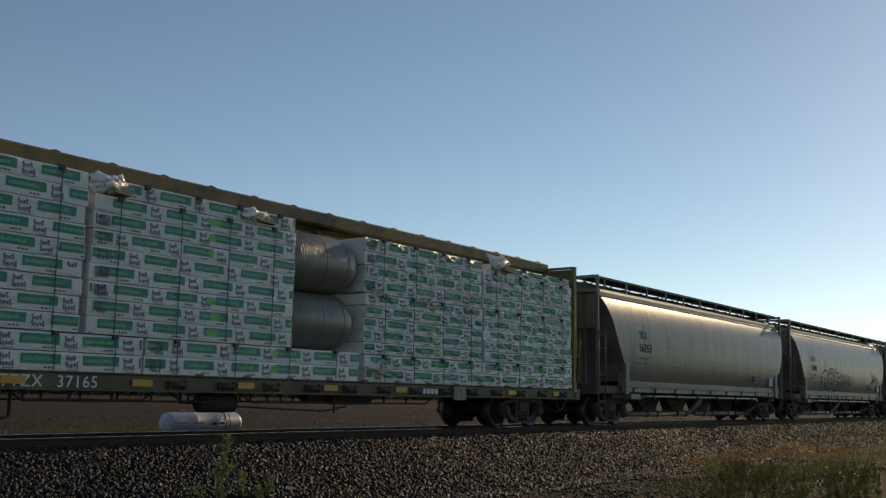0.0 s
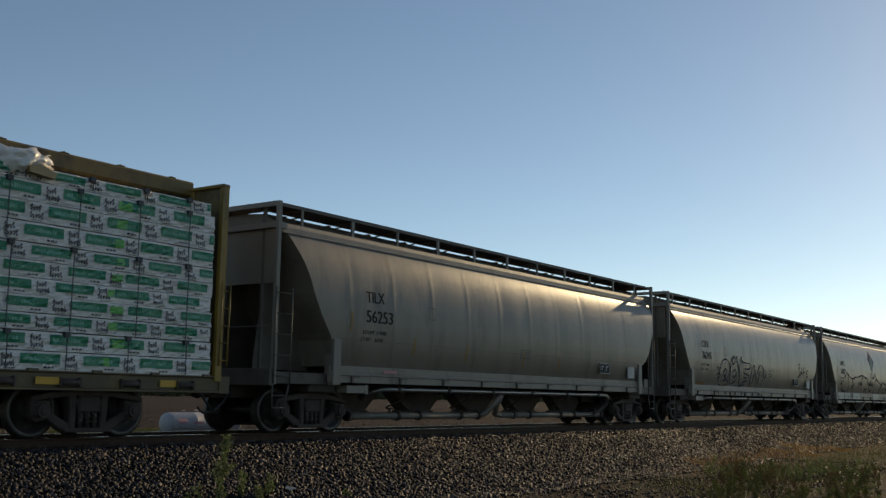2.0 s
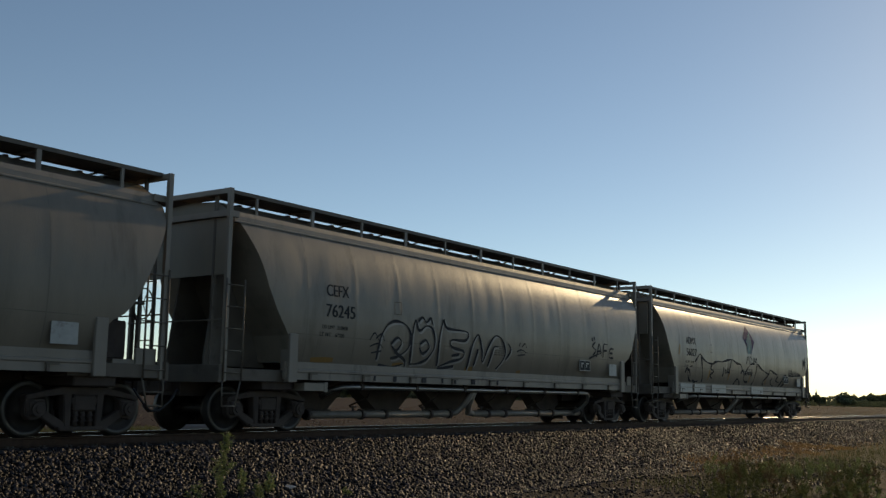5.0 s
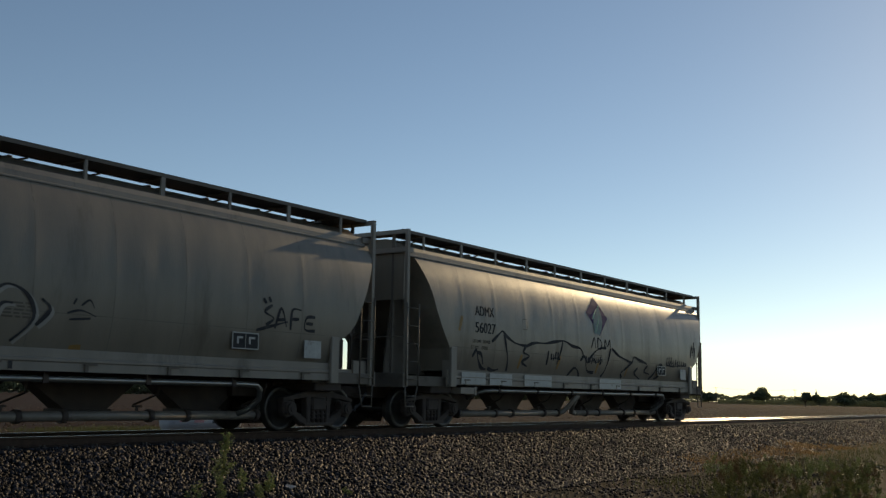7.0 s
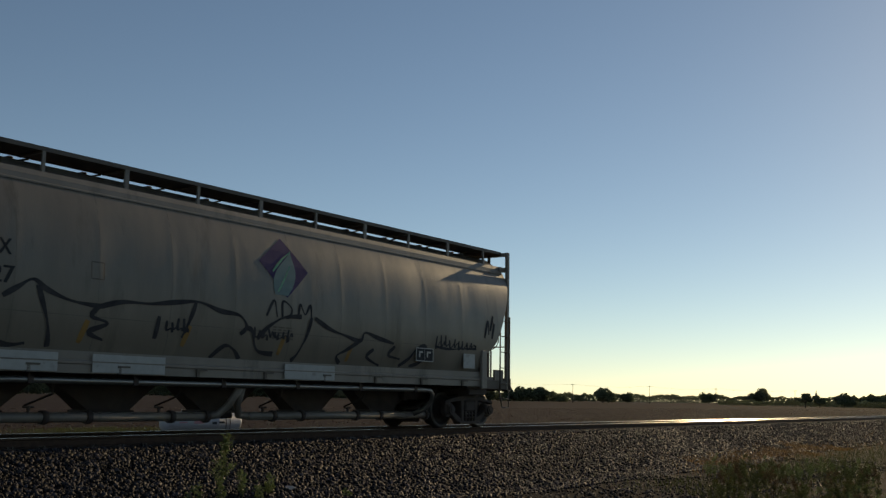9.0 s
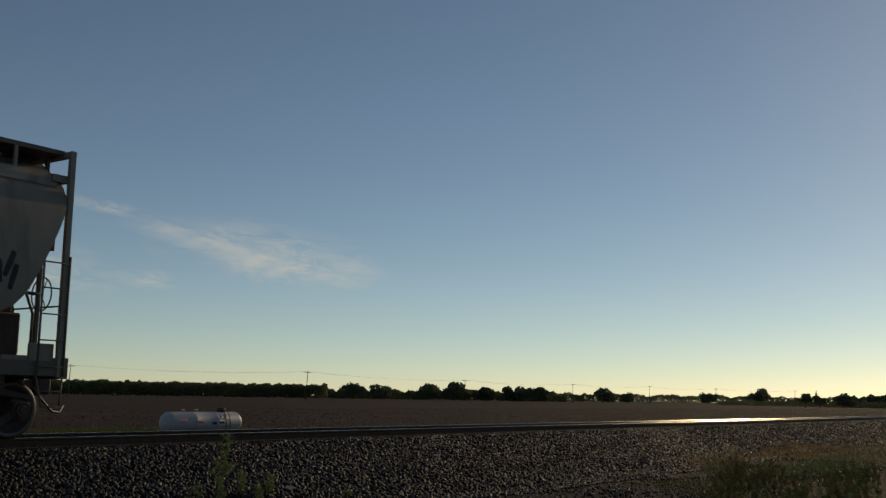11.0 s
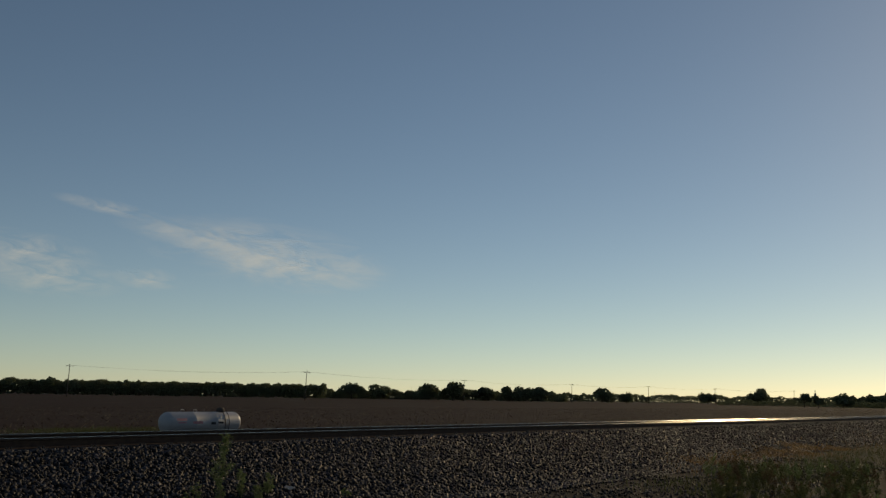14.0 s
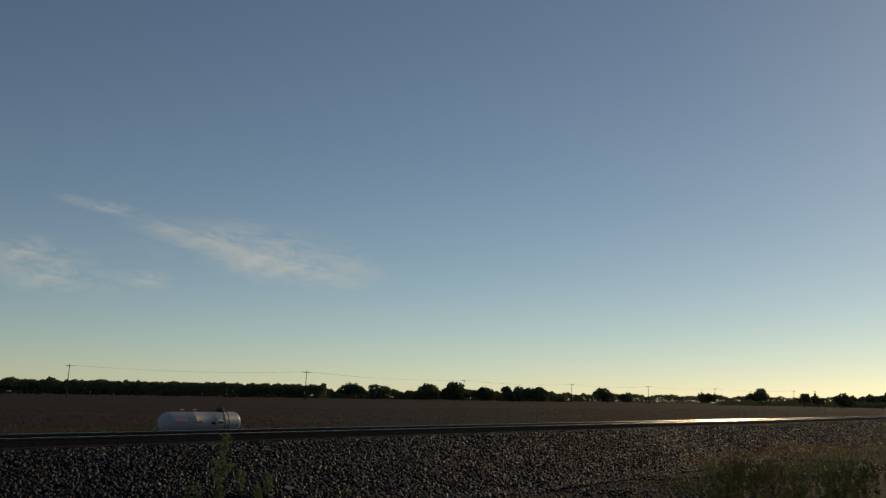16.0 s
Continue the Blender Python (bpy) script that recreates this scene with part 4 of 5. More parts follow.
        boxes("bolster_web", [((xw - .12, 1.56, 1.0), (xw + .12, 1.635, 1.98))], M_SILL, car)
        truck(car, xe + i * TRUCK_X[s])
        xt = xe + i * TRUCK_X[s]
        boxes("body_bolster", [((xt - .42, -1.35, .84), (xt + .42, 1.35, 1.02)), ((xt - .7, -.4, .72), (xt + .7, .4, 1.02))], M_UNDER, car, "", .02)
        boxes("stub_sill", [((min(xe - i * .1, xe + i * 3.1), -.32, .7), (max(xe - i * .1, xe + i * 3.1), .32, 1.06))], M_UNDER, car, "", .01)
    bm = bmesh.new()
    w0 = L - .22
    for k in range(20):
        a, b = k * math.pi / 10, (k + 1) * math.pi / 10
        add_tube(bm, [(w0 + .15, -.9 + .28 * math.cos(a), 2.35 + .28 * math.sin(a)), (w0 + .15, -.9 + .28 * math.cos(b), 2.35 + .28 * math.sin(b))], .014, 5, False)
    for k in range(3):
        add_tube(bm, [(w0 + .15, -.9, 2.35), (w0 + .15, -.9 + .28 * math.cos(k * 2.1), 2.35 + .28 * math.sin(k * 2.1))], .01, 5)
    add_tube(bm, [(w0 - .1, -.9, 2.35), (w0 + .17, -.9, 2.35)], .03, 8)
    part("brake_wheel", bm, M_DGREY, car)
    # sills
    for s in (-1, 1):
        bm = bmesh.new()
        y = s * 1.53
        add_prism(bm, [(y - .03, 1.06), (y + .03, 1.06), (y + .03, 1.2), (y + .05, 1.22), (y + .05, 1.26), (y + .02, 1.28), (y + .02, 1.42), (y - .03, 1.42)] if s > 0 else [(y + .03, 1.06), (y + .03, 1.42), (y - .02, 1.42), (y - .02, 1.28), (y - .05, 1.26), (y - .05, 1.22), (y - .03, 1.2), (y - .03, 1.06)], 1.5, L - 1.3)
        part("side_sill", bm, M_SILL, car, "pale grey side sill")
    for k in range(9):
        xx = 2.3 + k * (L - 4.6) / 8
        boxes("jacking_lug", [((xx - .12, -1.62, 1.17), (xx + .12, -1.575, 1.2)), ((xx - .1, -1.6, 1.06), (xx - .04, -1.56, 1.17))], M_DGREY, car)
    boxes("tool_box", [((2.1, -1.55, .84), (2.75, -1.25, 1.0)), ((2.7, -1.56, .82), (2.8, -1.3, 1.02))], M_SILL, car)
    boxes("centre_sill", [((.4, -.3, 1.03), (L - .4, .3, 1.16))], M_UNDER, car)
    # discharge hoppers with outlet pipes
    pitch, c0 = 2.65, L / 2
    for k in range(-2, 3):
        c = c0 + k * pitch
        bm = bmesh.new()
        top, bot, zt, zb = pitch / 2 - .01, .42, 1.05, .43
        ring = []
        for hx, hy, z in ((top, 1.45, 1.42), (top, 1.42, 1.14), (top, .14, 1.07), (.48, .22, .46), (.46, .22, .43)):
            ring.append([bm.verts.new((c + p * hx, q * hy, z)) for p, q in ((-1, -1), (1, -1), (1, 1), (-1, 1))])
        for a, b in zip(ring, ring[1:]):
            for j in range(4):
                bm.faces.new((a[j], a[(j + 1) % 4], b[(j + 1) % 4], b[j]))
        bm.faces.new(ring[-1])
        bm.faces.new(ring[0][::-1])
        hp = part("discharge_hopper", bm, M_UNDER, car, "grimy sloping discharge hopper")
        bm = bmesh.new()
        add_box(bm, (c - .52, -.28, .38), (c + .52, .28, .44), .01)
        add_box(bm, (c - .36, -.26, .27), (c + .36, .26, .38), .02)
        part("outlet_gate", bm, M_UNDER, hp)
        bm = bmesh.new()
        add_tube(bm, [(c + .62, -.85, .33), (c + .62, -.85, .52)], .03, 8)
        add_tube(bm, [(c + .52, -.85, .5), (c + .72, -.85, .5)], .02, 6)
        part("outlet_valve", bm, M_UNDER, hp)
        bm = bmesh.new()
        add_tube(bm, [(c + .75, -1.3, .95), (c + .95, -1.0, .72), (c + .6, -.75, .52)], .022, 6)
        part("gate_lever", bm, M_UNDER, hp)
    bm = bmesh.new()
    a, b = 3.3, L - 3.3
    add_tube(bm, [(a + .02, -.9, .72), (a + .08, -1.15, .86), (a + .25, -1.33, .93), (a + .5, -1.38, .94), (L / 2, -1.38, .94), (b - .5, -1.38, .94), (b - .16, -1.38, .93), (b - .03, -1.36, .84), (b, -1.3, .66), (b - .06, -1.1, .46), (b - .2, -.88, .34)], .055, 12)
    part("upper_pipe", bm, M_PIPE, car, "long pale galvanised pipe under the sill")
    for k in range(6):
        xx = a + .8 + k * (b - a - 1.6) / 5
        boxes("pipe_hanger", [((xx - .015, -1.4, .94), (xx + .015, -1.37, 1.1)), ((xx - .05, -1.45, .88), (xx + .05, -1.32, 1.0))], M_UNDER, car)
    bm = bmesh.new()
    add_tube(bm, [(2.9, -.85, .33), (L / 2 - .9, -.85, .33)], .085, 12)
    add_tube(bm, [(L / 2 + .2, -.85, .33), (L - 2.9, -.85, .33)], .085, 12)
    add_tube(bm, [(L / 2 - .9, -.85, .33), (L / 2 - .65, -.9, .36), (L / 2 - .5, -1.05, .55), (L / 2 - .45, -1.3, .9)], .075, 12)
    add_tube(bm, [(L / 2 + .25, -.85, .33), (L / 2 - .1, -.9, .36), (L / 2 - .28, -1.05, .55), (L / 2 - .4, -1.3, .9)], .075, 12)
    part("lower_pipe", bm, M_LOWPIPE, car, "grimy lower pneumatic pipe")
    for k in range(-2, 3):
        c = c0 + k * pitch
        for q in (-.9, .9):
            bm = bmesh.new()
            add_tube(bm, [(c + q - .05, -.85, .33), (c + q + .05, -.85, .33)], .12, 12)
            part("pipe_flange", bm, M_UNDER, car)
    boxes("brake_platform", [((L - .95, -1.3, 1.24), (L - .06, 1.3, 1.32)), ((L - .5, -1.34, 1.1), (L - .06, -1.28, 1.52))], M_SILL, car, "grey end platform", .008)
    boxes("brake_valve", [((L - .92, -1.05, 1.32), (L - .5, -.55, 2.0)), ((L - .85, -.95, 2.0), (L - .6, -.65, 2.2)), ((L - .8, -.5, 1.32), (L - .4, .1, 1.9))], M_UNDER, car, "grimy brake valve housing", .03)
    for q in (-1.12, -.3, .35):
        bm = bmesh.new()
        add_tube(bm, [(L - .35, q, 1.3), (L - .35, q, 2.0), (L - .5, q + .1, 2.5)], .024, 6)
        part("brake_pipe", bm, M_UNDER, car)
    boxes("air_reservoir", [((L - 1.25, -.5, 1.3), (L - .75, .5, 1.7))], M_DGREY, car, bevel=.08)
    for k in range(10):
        x = 2.05 + 1.53 * k
        strokes("weld_seam", car, [[(x, 1.45), (x, 2.3), (x, 3.1), (x, 4.12)]], .011, M_SEAM, lift=.002)
    strokes("weld_seam", car, [[(1.75 + .74 * k, 1.99) for k in range(21)]], .012, M_SEAM, lift=.003)
    # markings
    write("reporting_mark", car, marks, 2.6, 2.84, .26, squeeze=.85, bold=.009)
    write("car_number", car, number, 2.58, 2.4, .28, bold=.012)
    write("load_limit", car, "LD LMT  " + limit, 2.5, 2.14, .085, squeeze=1.0, bold=.002)
    write("light_weight", car, "LT WT    " + light, 2.44, 1.98, .085, bold=.002)
    strokes("plate_box", car, [[(4.95, 2.62), (4.95, 2.9)], [(4.95, 2.9), (5.2, 2.9)], [(5.2, 2.9), (5.2, 2.62)], [(5.2, 2.62), (4.95, 2.62)]], .016, M_DGREY)
    tagged(bars("data_panel", car, 9.2, 2.08, .6, .03, 5, M_DGREY, seed), kind="stuff")
    plate = boxes("inspection_panel", [((13.95, -1.618, 1.62), (14.6, -1.595, 1.9))], M_LETTER, car)
    boxes("panel_border", [((13.93, -1.622, 1.6), (14.62, -1.614, 1.62)), ((13.93, -1.622, 1.9), (14.62, -1.614, 1.92)), ((13.93, -1.622, 1.62), (13.95, -1.614, 1.9)), ((14.6, -1.622, 1.62), (14.62, -1.614, 1.9)), ((14.27, -1.622, 1.62), (14.28, -1.616, 1.9)),
                           ((14.05, -1.622, 1.8), (14.2, -1.616, 1.84)), ((14.05, -1.622, 1.7), (14.1, -1.616, 1.8)), ((14.36, -1.622, 1.8), (14.52, -1.616, 1.84)), ((14.36, -1.622, 1.7), (14.41, -1.616, 1.8))], M_WHITEPLATE, plate, "worn white border and marks")
    boxes("placard_plate", [((15.92, -1.62, 1.5), (16.42, -1.605, 1.86))], M_WHITEPLATE, car, "torn pale paper placard")
    car.location = (x0, TRACK_Y, 0)
    MOVERS.append((car, car.matrix_basis.copy()))
    return car


def hopper_cars():
    a = hopper_car(29.07, 11, "dusty grey covered hopper car with orange paint dabs", M_GREY, "TILX", "56253", "219300", "66700")
    for x, z in ((2.1, 2.3), (4.4, 1.85), (6.6, 1.8), (9.4, 1.75), (11.4, 1.7)):
        strokes("paint_dab", a, [[(x, z - .12), (x + .03, z + .3)]], .07, M_ORANGE)
    boxes("reflector", [((3.3, -1.585, 1.29), (3.8, -1.578, 1.36))], M_REDP, a)

    b = hopper_car(48.85, 12, "beige-grey covered hopper car with spray-painted letters on its side", M_TAN, "CEFX", "76245", "218800", "67200")
    ox, oz, sx, sz = 4.42, 1.45, 1.09, 1.06
    out = [
        [(0, .1), (.02, .5), (.2, .82), (.5, .95), (.85, .9), (1.05, .7), (1.0, .4), (.7, .2), (.45, .15)],
        [(.4, .45), (.6, .6), (.75, .5), (.6, .32), (.42, .42)],
        [(1.15, .05), (1.1, .6), (1.2, 1.02), (1.35, .8), (1.6, .92), (1.85, .85), (1.95, .5), (1.75, .2), (1.45, .08), (1.15, .05)],
        [(1.4, .5), (1.6, .6), (1.75, .45), (1.55, .3), (1.4, .42)],
        [(2.15, .05), (2.1, .6), (2.25, 1.1), (2.4, .92), (3.2, .88), (3.15, .68), (2.6, .66), (2.62, .5), (3.1, .42), (3.05, .25), (2.6, .15), (2.2, .02)],
        [(3.35, .0), (3.4, .5), (3.65, .85), (3.85, .5), (3.95, .2), (4.1, .55), (4.4, .86), (4.75, .75), (4.9, .4), (4.6, .05)],
        [(4.95, .3), (5.15, .55), (5.0, .7)],
        [(.55, .3), (.95, .12), (1.0, -.02)], [(1.3, 1.0), (1.45, 1.1), (1.6, 1.0), (1.75, 1.1), (1.85, .95)],
        [(2.65, .3), (2.95, .34)], [(3.6, .1), (3.68, .5)], [(4.2, .1), (4.35, .55), (4.55, .6)], [(.1, .0), (.5, -.04), (.9, .04)], [(2.2, -.02), (2.8, .06)]]
    strokes("spray_highlight", b, [[(ox + p * sx + .05, oz + q * sz - .035) for p, q in l] for l in out], .07, M_SPRAYL, lift=.005)
    strokes("spray_outline", b, [[(ox + p * sx, oz + q * sz) for p, q in l] for l in out], .055, M_SPRAY, lift=.012)
    strokes("spray_tag", b, [[(4.1, 1.98), (4.25, 2.15), (4.4, 2.0)], [(4.3, 2.02), (4.5, 2.14), (4.62, 1.98)], [(4.12, 1.84), (4.4, 1.92), (4.6, 1.82)], [(4.2, 1.7), (4.55, 1.76)]], .03, M_SPRAY)
    strokes("spray_tag", b, [[(10.35, 2.0), (10.6, 2.06), (10.9, 1.98)], [(10.4, 1.9), (10.8, 1.94)], [(10.45, 2.15), (10.5, 2.25)], [(10.6, 2.14), (10.75, 2.24), (10.85, 2.12)]], .03, M_SPRAY)
    strokes("spray_tag", b, [[(14.95, 2.5), (14.75, 2.36), (15.0, 2.24), (14.8, 2.1)], [(15.05, 2.05), (15.2, 2.46), (15.38, 2.1)], [(15.1, 2.22), (15.34, 2.24)], [(15.5, 2.04), (15.52, 2.44), (15.78, 2.46)], [(15.5, 2.26), (15.72, 2.27)],
                             [(16.2, 2.34), (15.95, 2.32), (15.92, 2.08), (16.22, 2.06)], [(15.94, 2.2), (16.14, 2.2)], [(14.55, 1.98), (15.0, 2.1), (15.4, 2.2)], [(14.7, 2.62), (14.78, 2.52)], [(14.85, 2.66), (14.9, 2.55)]], .05, M_SPRAY)
    for x, z, w in ((5.05, 1.46, .4), (8.0, 1.46, .35), (10.5, 1.44, .22), (2.3, 1.48, .7)):
        strokes("paint_dab", b, [[(x, z), (x + w, z + .02)]], .08, M_ORANGE)
    for k, x in enumerate((4.3, 5.0, 6.1, 6.9, 7.4, 8.2, 9.4)):
        boxes("paint_drip", [((x, -1.583, 1.08), (x + .07 + .05 * (k % 3), -1.578, 1.2))], M_SPRAY, b)

    c = hopper_car(68.46, 13, "dirty grey covered hopper car with purple emblem and black scrawl", M_TAN, "ADMX", "56027", "218400", "67600")
    # emblem: tilted square with a pale leaf
    cx, cz = 9.52, 3.3
    fine_v, fine_f = [], []
    N = 10
    A, B, C, D = (-.72, .08), (-.02, .62), (.68, -.02), (.05, -.6)
    for i in range(N + 1):
        for j in range(N + 1):
            u, v = i / N, j / N
            p = [(1 - u) * (1 - v) * A[k] + u * (1 - v) * B[k] + u * v * C[k] + (1 - u) * v * D[k] for k in (0, 1)]
            fine_v.append((cx + p[0], cz + p[1]))
            if i and j:
                a0 = i * (N + 1) + j
                fine_f.append((a0 - N - 2, a0 - N - 1, a0, a0 - 1))
    on_side("emblem_square", M_PURPLE, c, fine_v, fine_f, "purple tilted square emblem", lift=.007)
    lv, lf = [], []
    for i in range(13):
        t = i / 12
        z = -.56 + .95 * t
        mid = -.1 + .3 * t
        half = .34 * math.sin(math.pi * min(1, t * .78 + .2)) * (1 - t ** 4)
        lv += [(cx + mid - half, cz + z), (cx + mid + half * .8, cz + z)]
        if i:
            lf.append((2 * i - 2, 2 * i - 1, 2 * i + 1, 2 * i))
    on_side("emblem_leaf", M_TEAL, c, lv, lf, "pale teal leaf", lift=.012)
    strokes("leaf_vein", c, [[(cx - .22, cz - .5), (cx - .02, cz - .2), (cx + .13, cz + .05)], [(cx - .36, cz - .1), (cx - .1, cz + .15), (cx + .2, cz + .36)]], .04, M_GREEN, lift=.016)
    strokes("mark_bars", c, [[(9.0, 2.3), (9.2, 2.62), (9.3, 2.3)], [(9.45, 2.3), (9.45, 2.62), (9.7, 2.5), (9.65, 2.32), (9.45, 2.3)], [(9.9, 2.3), (9.95, 2.6), (10.1, 2.4), (10.25, 2.6), (10.3, 2.3)]], .05, M_SPRAY)
    long = [
        [(2.55, 1.78), (2.7, 1.95), (2.85, 1.7), (3.05, 1.52), (3.3, 1.48)], [(2.75, 1.9), (2.95, 1.85), (3.1, 1.6)], [(3.35, 1.52), (3.6, 1.46), (3.9, 1.5)],
        [(3.4, 2.2), (3.65, 2.36), (3.9, 2.5), (4.15, 2.36), (4.6, 2.22), (5.15, 2.17)], [(3.98, 2.42), (4.12, 2.1), (4.25, 1.75), (4.3, 1.46)],
        [(5.15, 2.17), (5.02, 2.0), (5.35, 1.9), (5.0, 1.74), (5.3, 1.62)],
        [(5.1, 2.15), (5.6, 2.28), (6.2, 2.3), (6.8, 2.38), (7.3, 2.42), (7.8, 2.3), (8.3, 2.25), (8.5, 2.05), (8.35, 1.9)],
        [(7.2, 2.4), (7.1, 2.1), (6.95, 1.75)], [(6.4, 2.1), (6.35, 1.7)],
        [(7.7, 1.42), (8.0, 1.66), (8.25, 1.6), (8.45, 1.42)],
        [(8.5, 2.02), (8.65, 1.98), (8.85, 1.62), (9.3, 1.56)],
        [(8.8, 1.85), (9.1, 2.1), (9.5, 2.3), (10.0, 2.35)], [(10.3, 2.35), (10.2, 2.0), (10.0, 1.6), (9.85, 1.45)],
        [(10.4, 2.35), (10.9, 2.15), (11.4, 2.05), (11.9, 1.96), (12.05, 2.15), (12.5, 2.06), (13.1, 1.96)],
        [(11.9, 1.96), (11.5, 1.75), (11.2, 1.6), (11.35, 1.45)], [(12.4, 1.8), (12.2, 1.62), (12.7, 1.45)],
        [(13.15, 1.9), (12.95, 1.7), (13.4, 1.62)],
        [(13.4, 1.46), (13.75, 1.66), (14.0, 1.9), (14.3, 1.96), (14.4, 1.75), (14.1, 1.55), (13.8, 1.48)]]
    strokes("spray_outline", c, long, .07, M_SPRAY, lift=.007)
    strokes("spray_tag", c, scrawl(8.7, 1.85, 1.1, .24, 8, 5), .04, M_SPRAY)
    strokes("spray_tag", c, scrawl(14.75, 1.98, 1.7, .3, 9, 6) + [[(14.7, 1.98), (15.3, 1.94), (15.9, 1.98), (16.5, 2.0)]], .045, M_SPRAY)
    strokes("spray_tag", c, scrawl(6.6, 1.86, .5, .26, 4, 7), .045, M_SPRAY)
    strokes("spray_tag", c, [[(16.85, 2.3), (17.0, 2.75), (17.05, 2.4)], [(17.1, 2.5), (17.25, 2.9)], [(17.2, 2.3), (17.3, 2.7)]], .07, M_SPRAY)
    for x, z in ((4.9, 1.65), (7.05, 1.7), (9.5, 1.65), (11.6, 1.6), (14.1, 1.62), (1.95, 2.5)):
        strokes("paint_dab", c, [[(x - .06, z - .1), (x + .06, z + .28)]], .08, M_ORANGE)
    for x in (2.05, 3.35, 5.1, 9.6):
        boxes("white_plate", [((x, -1.6, 1.08), (x + (1.5 if x > 4 else 1.1), -1.588, 1.24)), ((x, -1.6, 1.26), (x + (1.5 if x > 4 else 1.1), -1.588, 1.38))], M_WHITEPLATE, c, "white reflective sill plates")


# ---- centre-beam flat car and its load ----
CB_L = 23.3


def flat_car():
    car = tagged(new("centre_beam_flat_car"), "yellow centre-beam flat car with grimy deck, loaded with wrapped lumber", "flat car")
    L = CB_L
    bm = bmesh.new()
    for s in (-1, 1):
        y = s * 1.32
        add_prism(bm, [(y - .05, .79), (y + .05, .79), (y + .05, .82), (y + .015, .84), (y + .015, 1.06), (y + .05, 1.08), (y + .05, 1.1), (y - .05, 1.1)] if s > 0 else [(y + .05, .79), (y + .05, 1.1), (y - .05, 1.1), (y - .05, 1.08), (y - .015, 1.06), (y - .015, .84), (y - .05, .82), (y - .05, .79)], .1, L - .1)
    part("side_sill", bm, M_BROWN, car, "grimy dark side sill with faded yellow patches")
    boxes("deck", [((.1, -1.27, .98), (L - .1, 1.27, 1.09))], M_UNDER, car)
    boxes("centre_sill", [((.3, -.3, .8), (L - .3, .3, .98))], M_UNDER, car)
    bm = bmesh.new()
    add_prism(bm, [(-.45, 4.66), (-.39, 4.62), (-.1, 4.62), (-.06, 4.55), (.06, 4.55), (.1, 4.62), (.39, 4.62), (.45, 4.66), (.45, 4.9), (.42, 4.935), (-.42, 4.935), (-.45, 4.9)], .3, L - .3)
    part("top_chord", bm, M_CHORD, car, "faded yellow top chord")
    for k in range(19):
        x = .9 + k * 1.2
        bm = bmesh.new()
        add_box(bm, (x - .08, -.43, 4.93), (x + .08, .43, 4.955), .008)
        add_tube(bm, [(x, -.4, 4.955), (x, .4, 4.955)], .02, 8)
        part("chord_bracket", bm, M_CHORD, car)
    for k in range(10):
        x = .8 + k * (L - 1.6) / 9
        boxes("centre_post", [((x - .09, -.14, 1.09), (x + .09, .14, 4.56))], M_YELLOW, car)
    boxes("centre_web", [((.4, -.015, 3.9), (L - .4, .015, 4.56))], M_YELLOW, car)
    for xe, i in ((0, 1), (L, -1)):
        lo, hi = min(xe + i * .22, xe + i * .29), max(xe + i * .22, xe + i * .29)
        boxes("bulkhead", [((lo, -1.36, 1.09), (hi, 1.36, 4.72))], M_BROWN, car, "grimy yellow-brown end bulkhead", .008)
        for y in (-1.33, -.45, .45, 1.33):
            boxes("bulkhead_post", [((min(xe + i * .18, xe + i * .34), y - .05, 1.0), (max(xe + i * .18, xe + i * .34), y + .05, 4.74))], M_POST, car, "", .008)
        boxes("bulkhead_cap", [((min(xe + i * .17, xe + i * .36), -1.38, 4.74), (max(xe + i * .17, xe + i * .36), 1.38, 4.8))], M_YELLOW, car, "", .008)
        bm = bmesh.new()
        add_tube(bm, [(xe + i * .1, -1.42, 1.3), (xe + i * .1, -1.44, 2.9)], .018, 6)
        add_tube(bm, [(xe + i * .3, -1.42, 1.3), (xe + i * .3, -1.44, 2.9)], .018, 6)
        for k in range(5):
            add_tube(bm, [(xe + i * .1, -1.43, 1.4 + .33 * k), (xe + i * .3, -1.43, 1.4 + .33 * k)], .012, 5)
        part("ladder", bm, M_YELLOW, car)
        truck(car, xe + i * 2.85)
        coupler(car, xe - i * .65, -i)
        boxes("end_sill", [((min(xe - i * .05, xe + i * .2), -1.36, .78), (max(xe - i * .05, xe + i * .2), 1.36, 1.1))], M_BROWN, car)
    for k in range(10):
        x = -.31 + k * 2.47
        if .3 < x < L - .6:
            boxes("reflector", [((x - .23, -1.378, .88), (x + .2, -1.372, 1.0))], M_REFLECT, car, "yellow reflective strip")
    for k in range(19):
        x = .65 + k * 1.2
        if 4.2 < x < 6.7 or x > L - .6:
            continue
        bm = bmesh.new()
        add_tube(bm, [(x - .16, -1.36, .92), (x + .16, -1.36, .92)], .062, 10)
        add_box(bm, (x - .2, -1.41, .84), (x - .17, -1.3, 1.0))
        add_box(bm, (x + .17, -1.41, .84), (x + .2, -1.3, 1.0))
        part("winch", bm, M_UNDER, car, "black strap winch")
        boxes("cable_anchor", [((x + .42, -1.4, 1.08), (x + .6, -1.33, 1.13))], M_BROWN, car)
    boxes("sign_box", [((16.6, -1.42, .72), (17.12, -1.36, 1.06)), ((16.66, -1.425, .78), (16.86, -1.42, 1.0)), ((16.9, -1.425, .78), (17.06, -1.42, 1.0))], M_SILL, car, "grey panelled equipment box", .006)
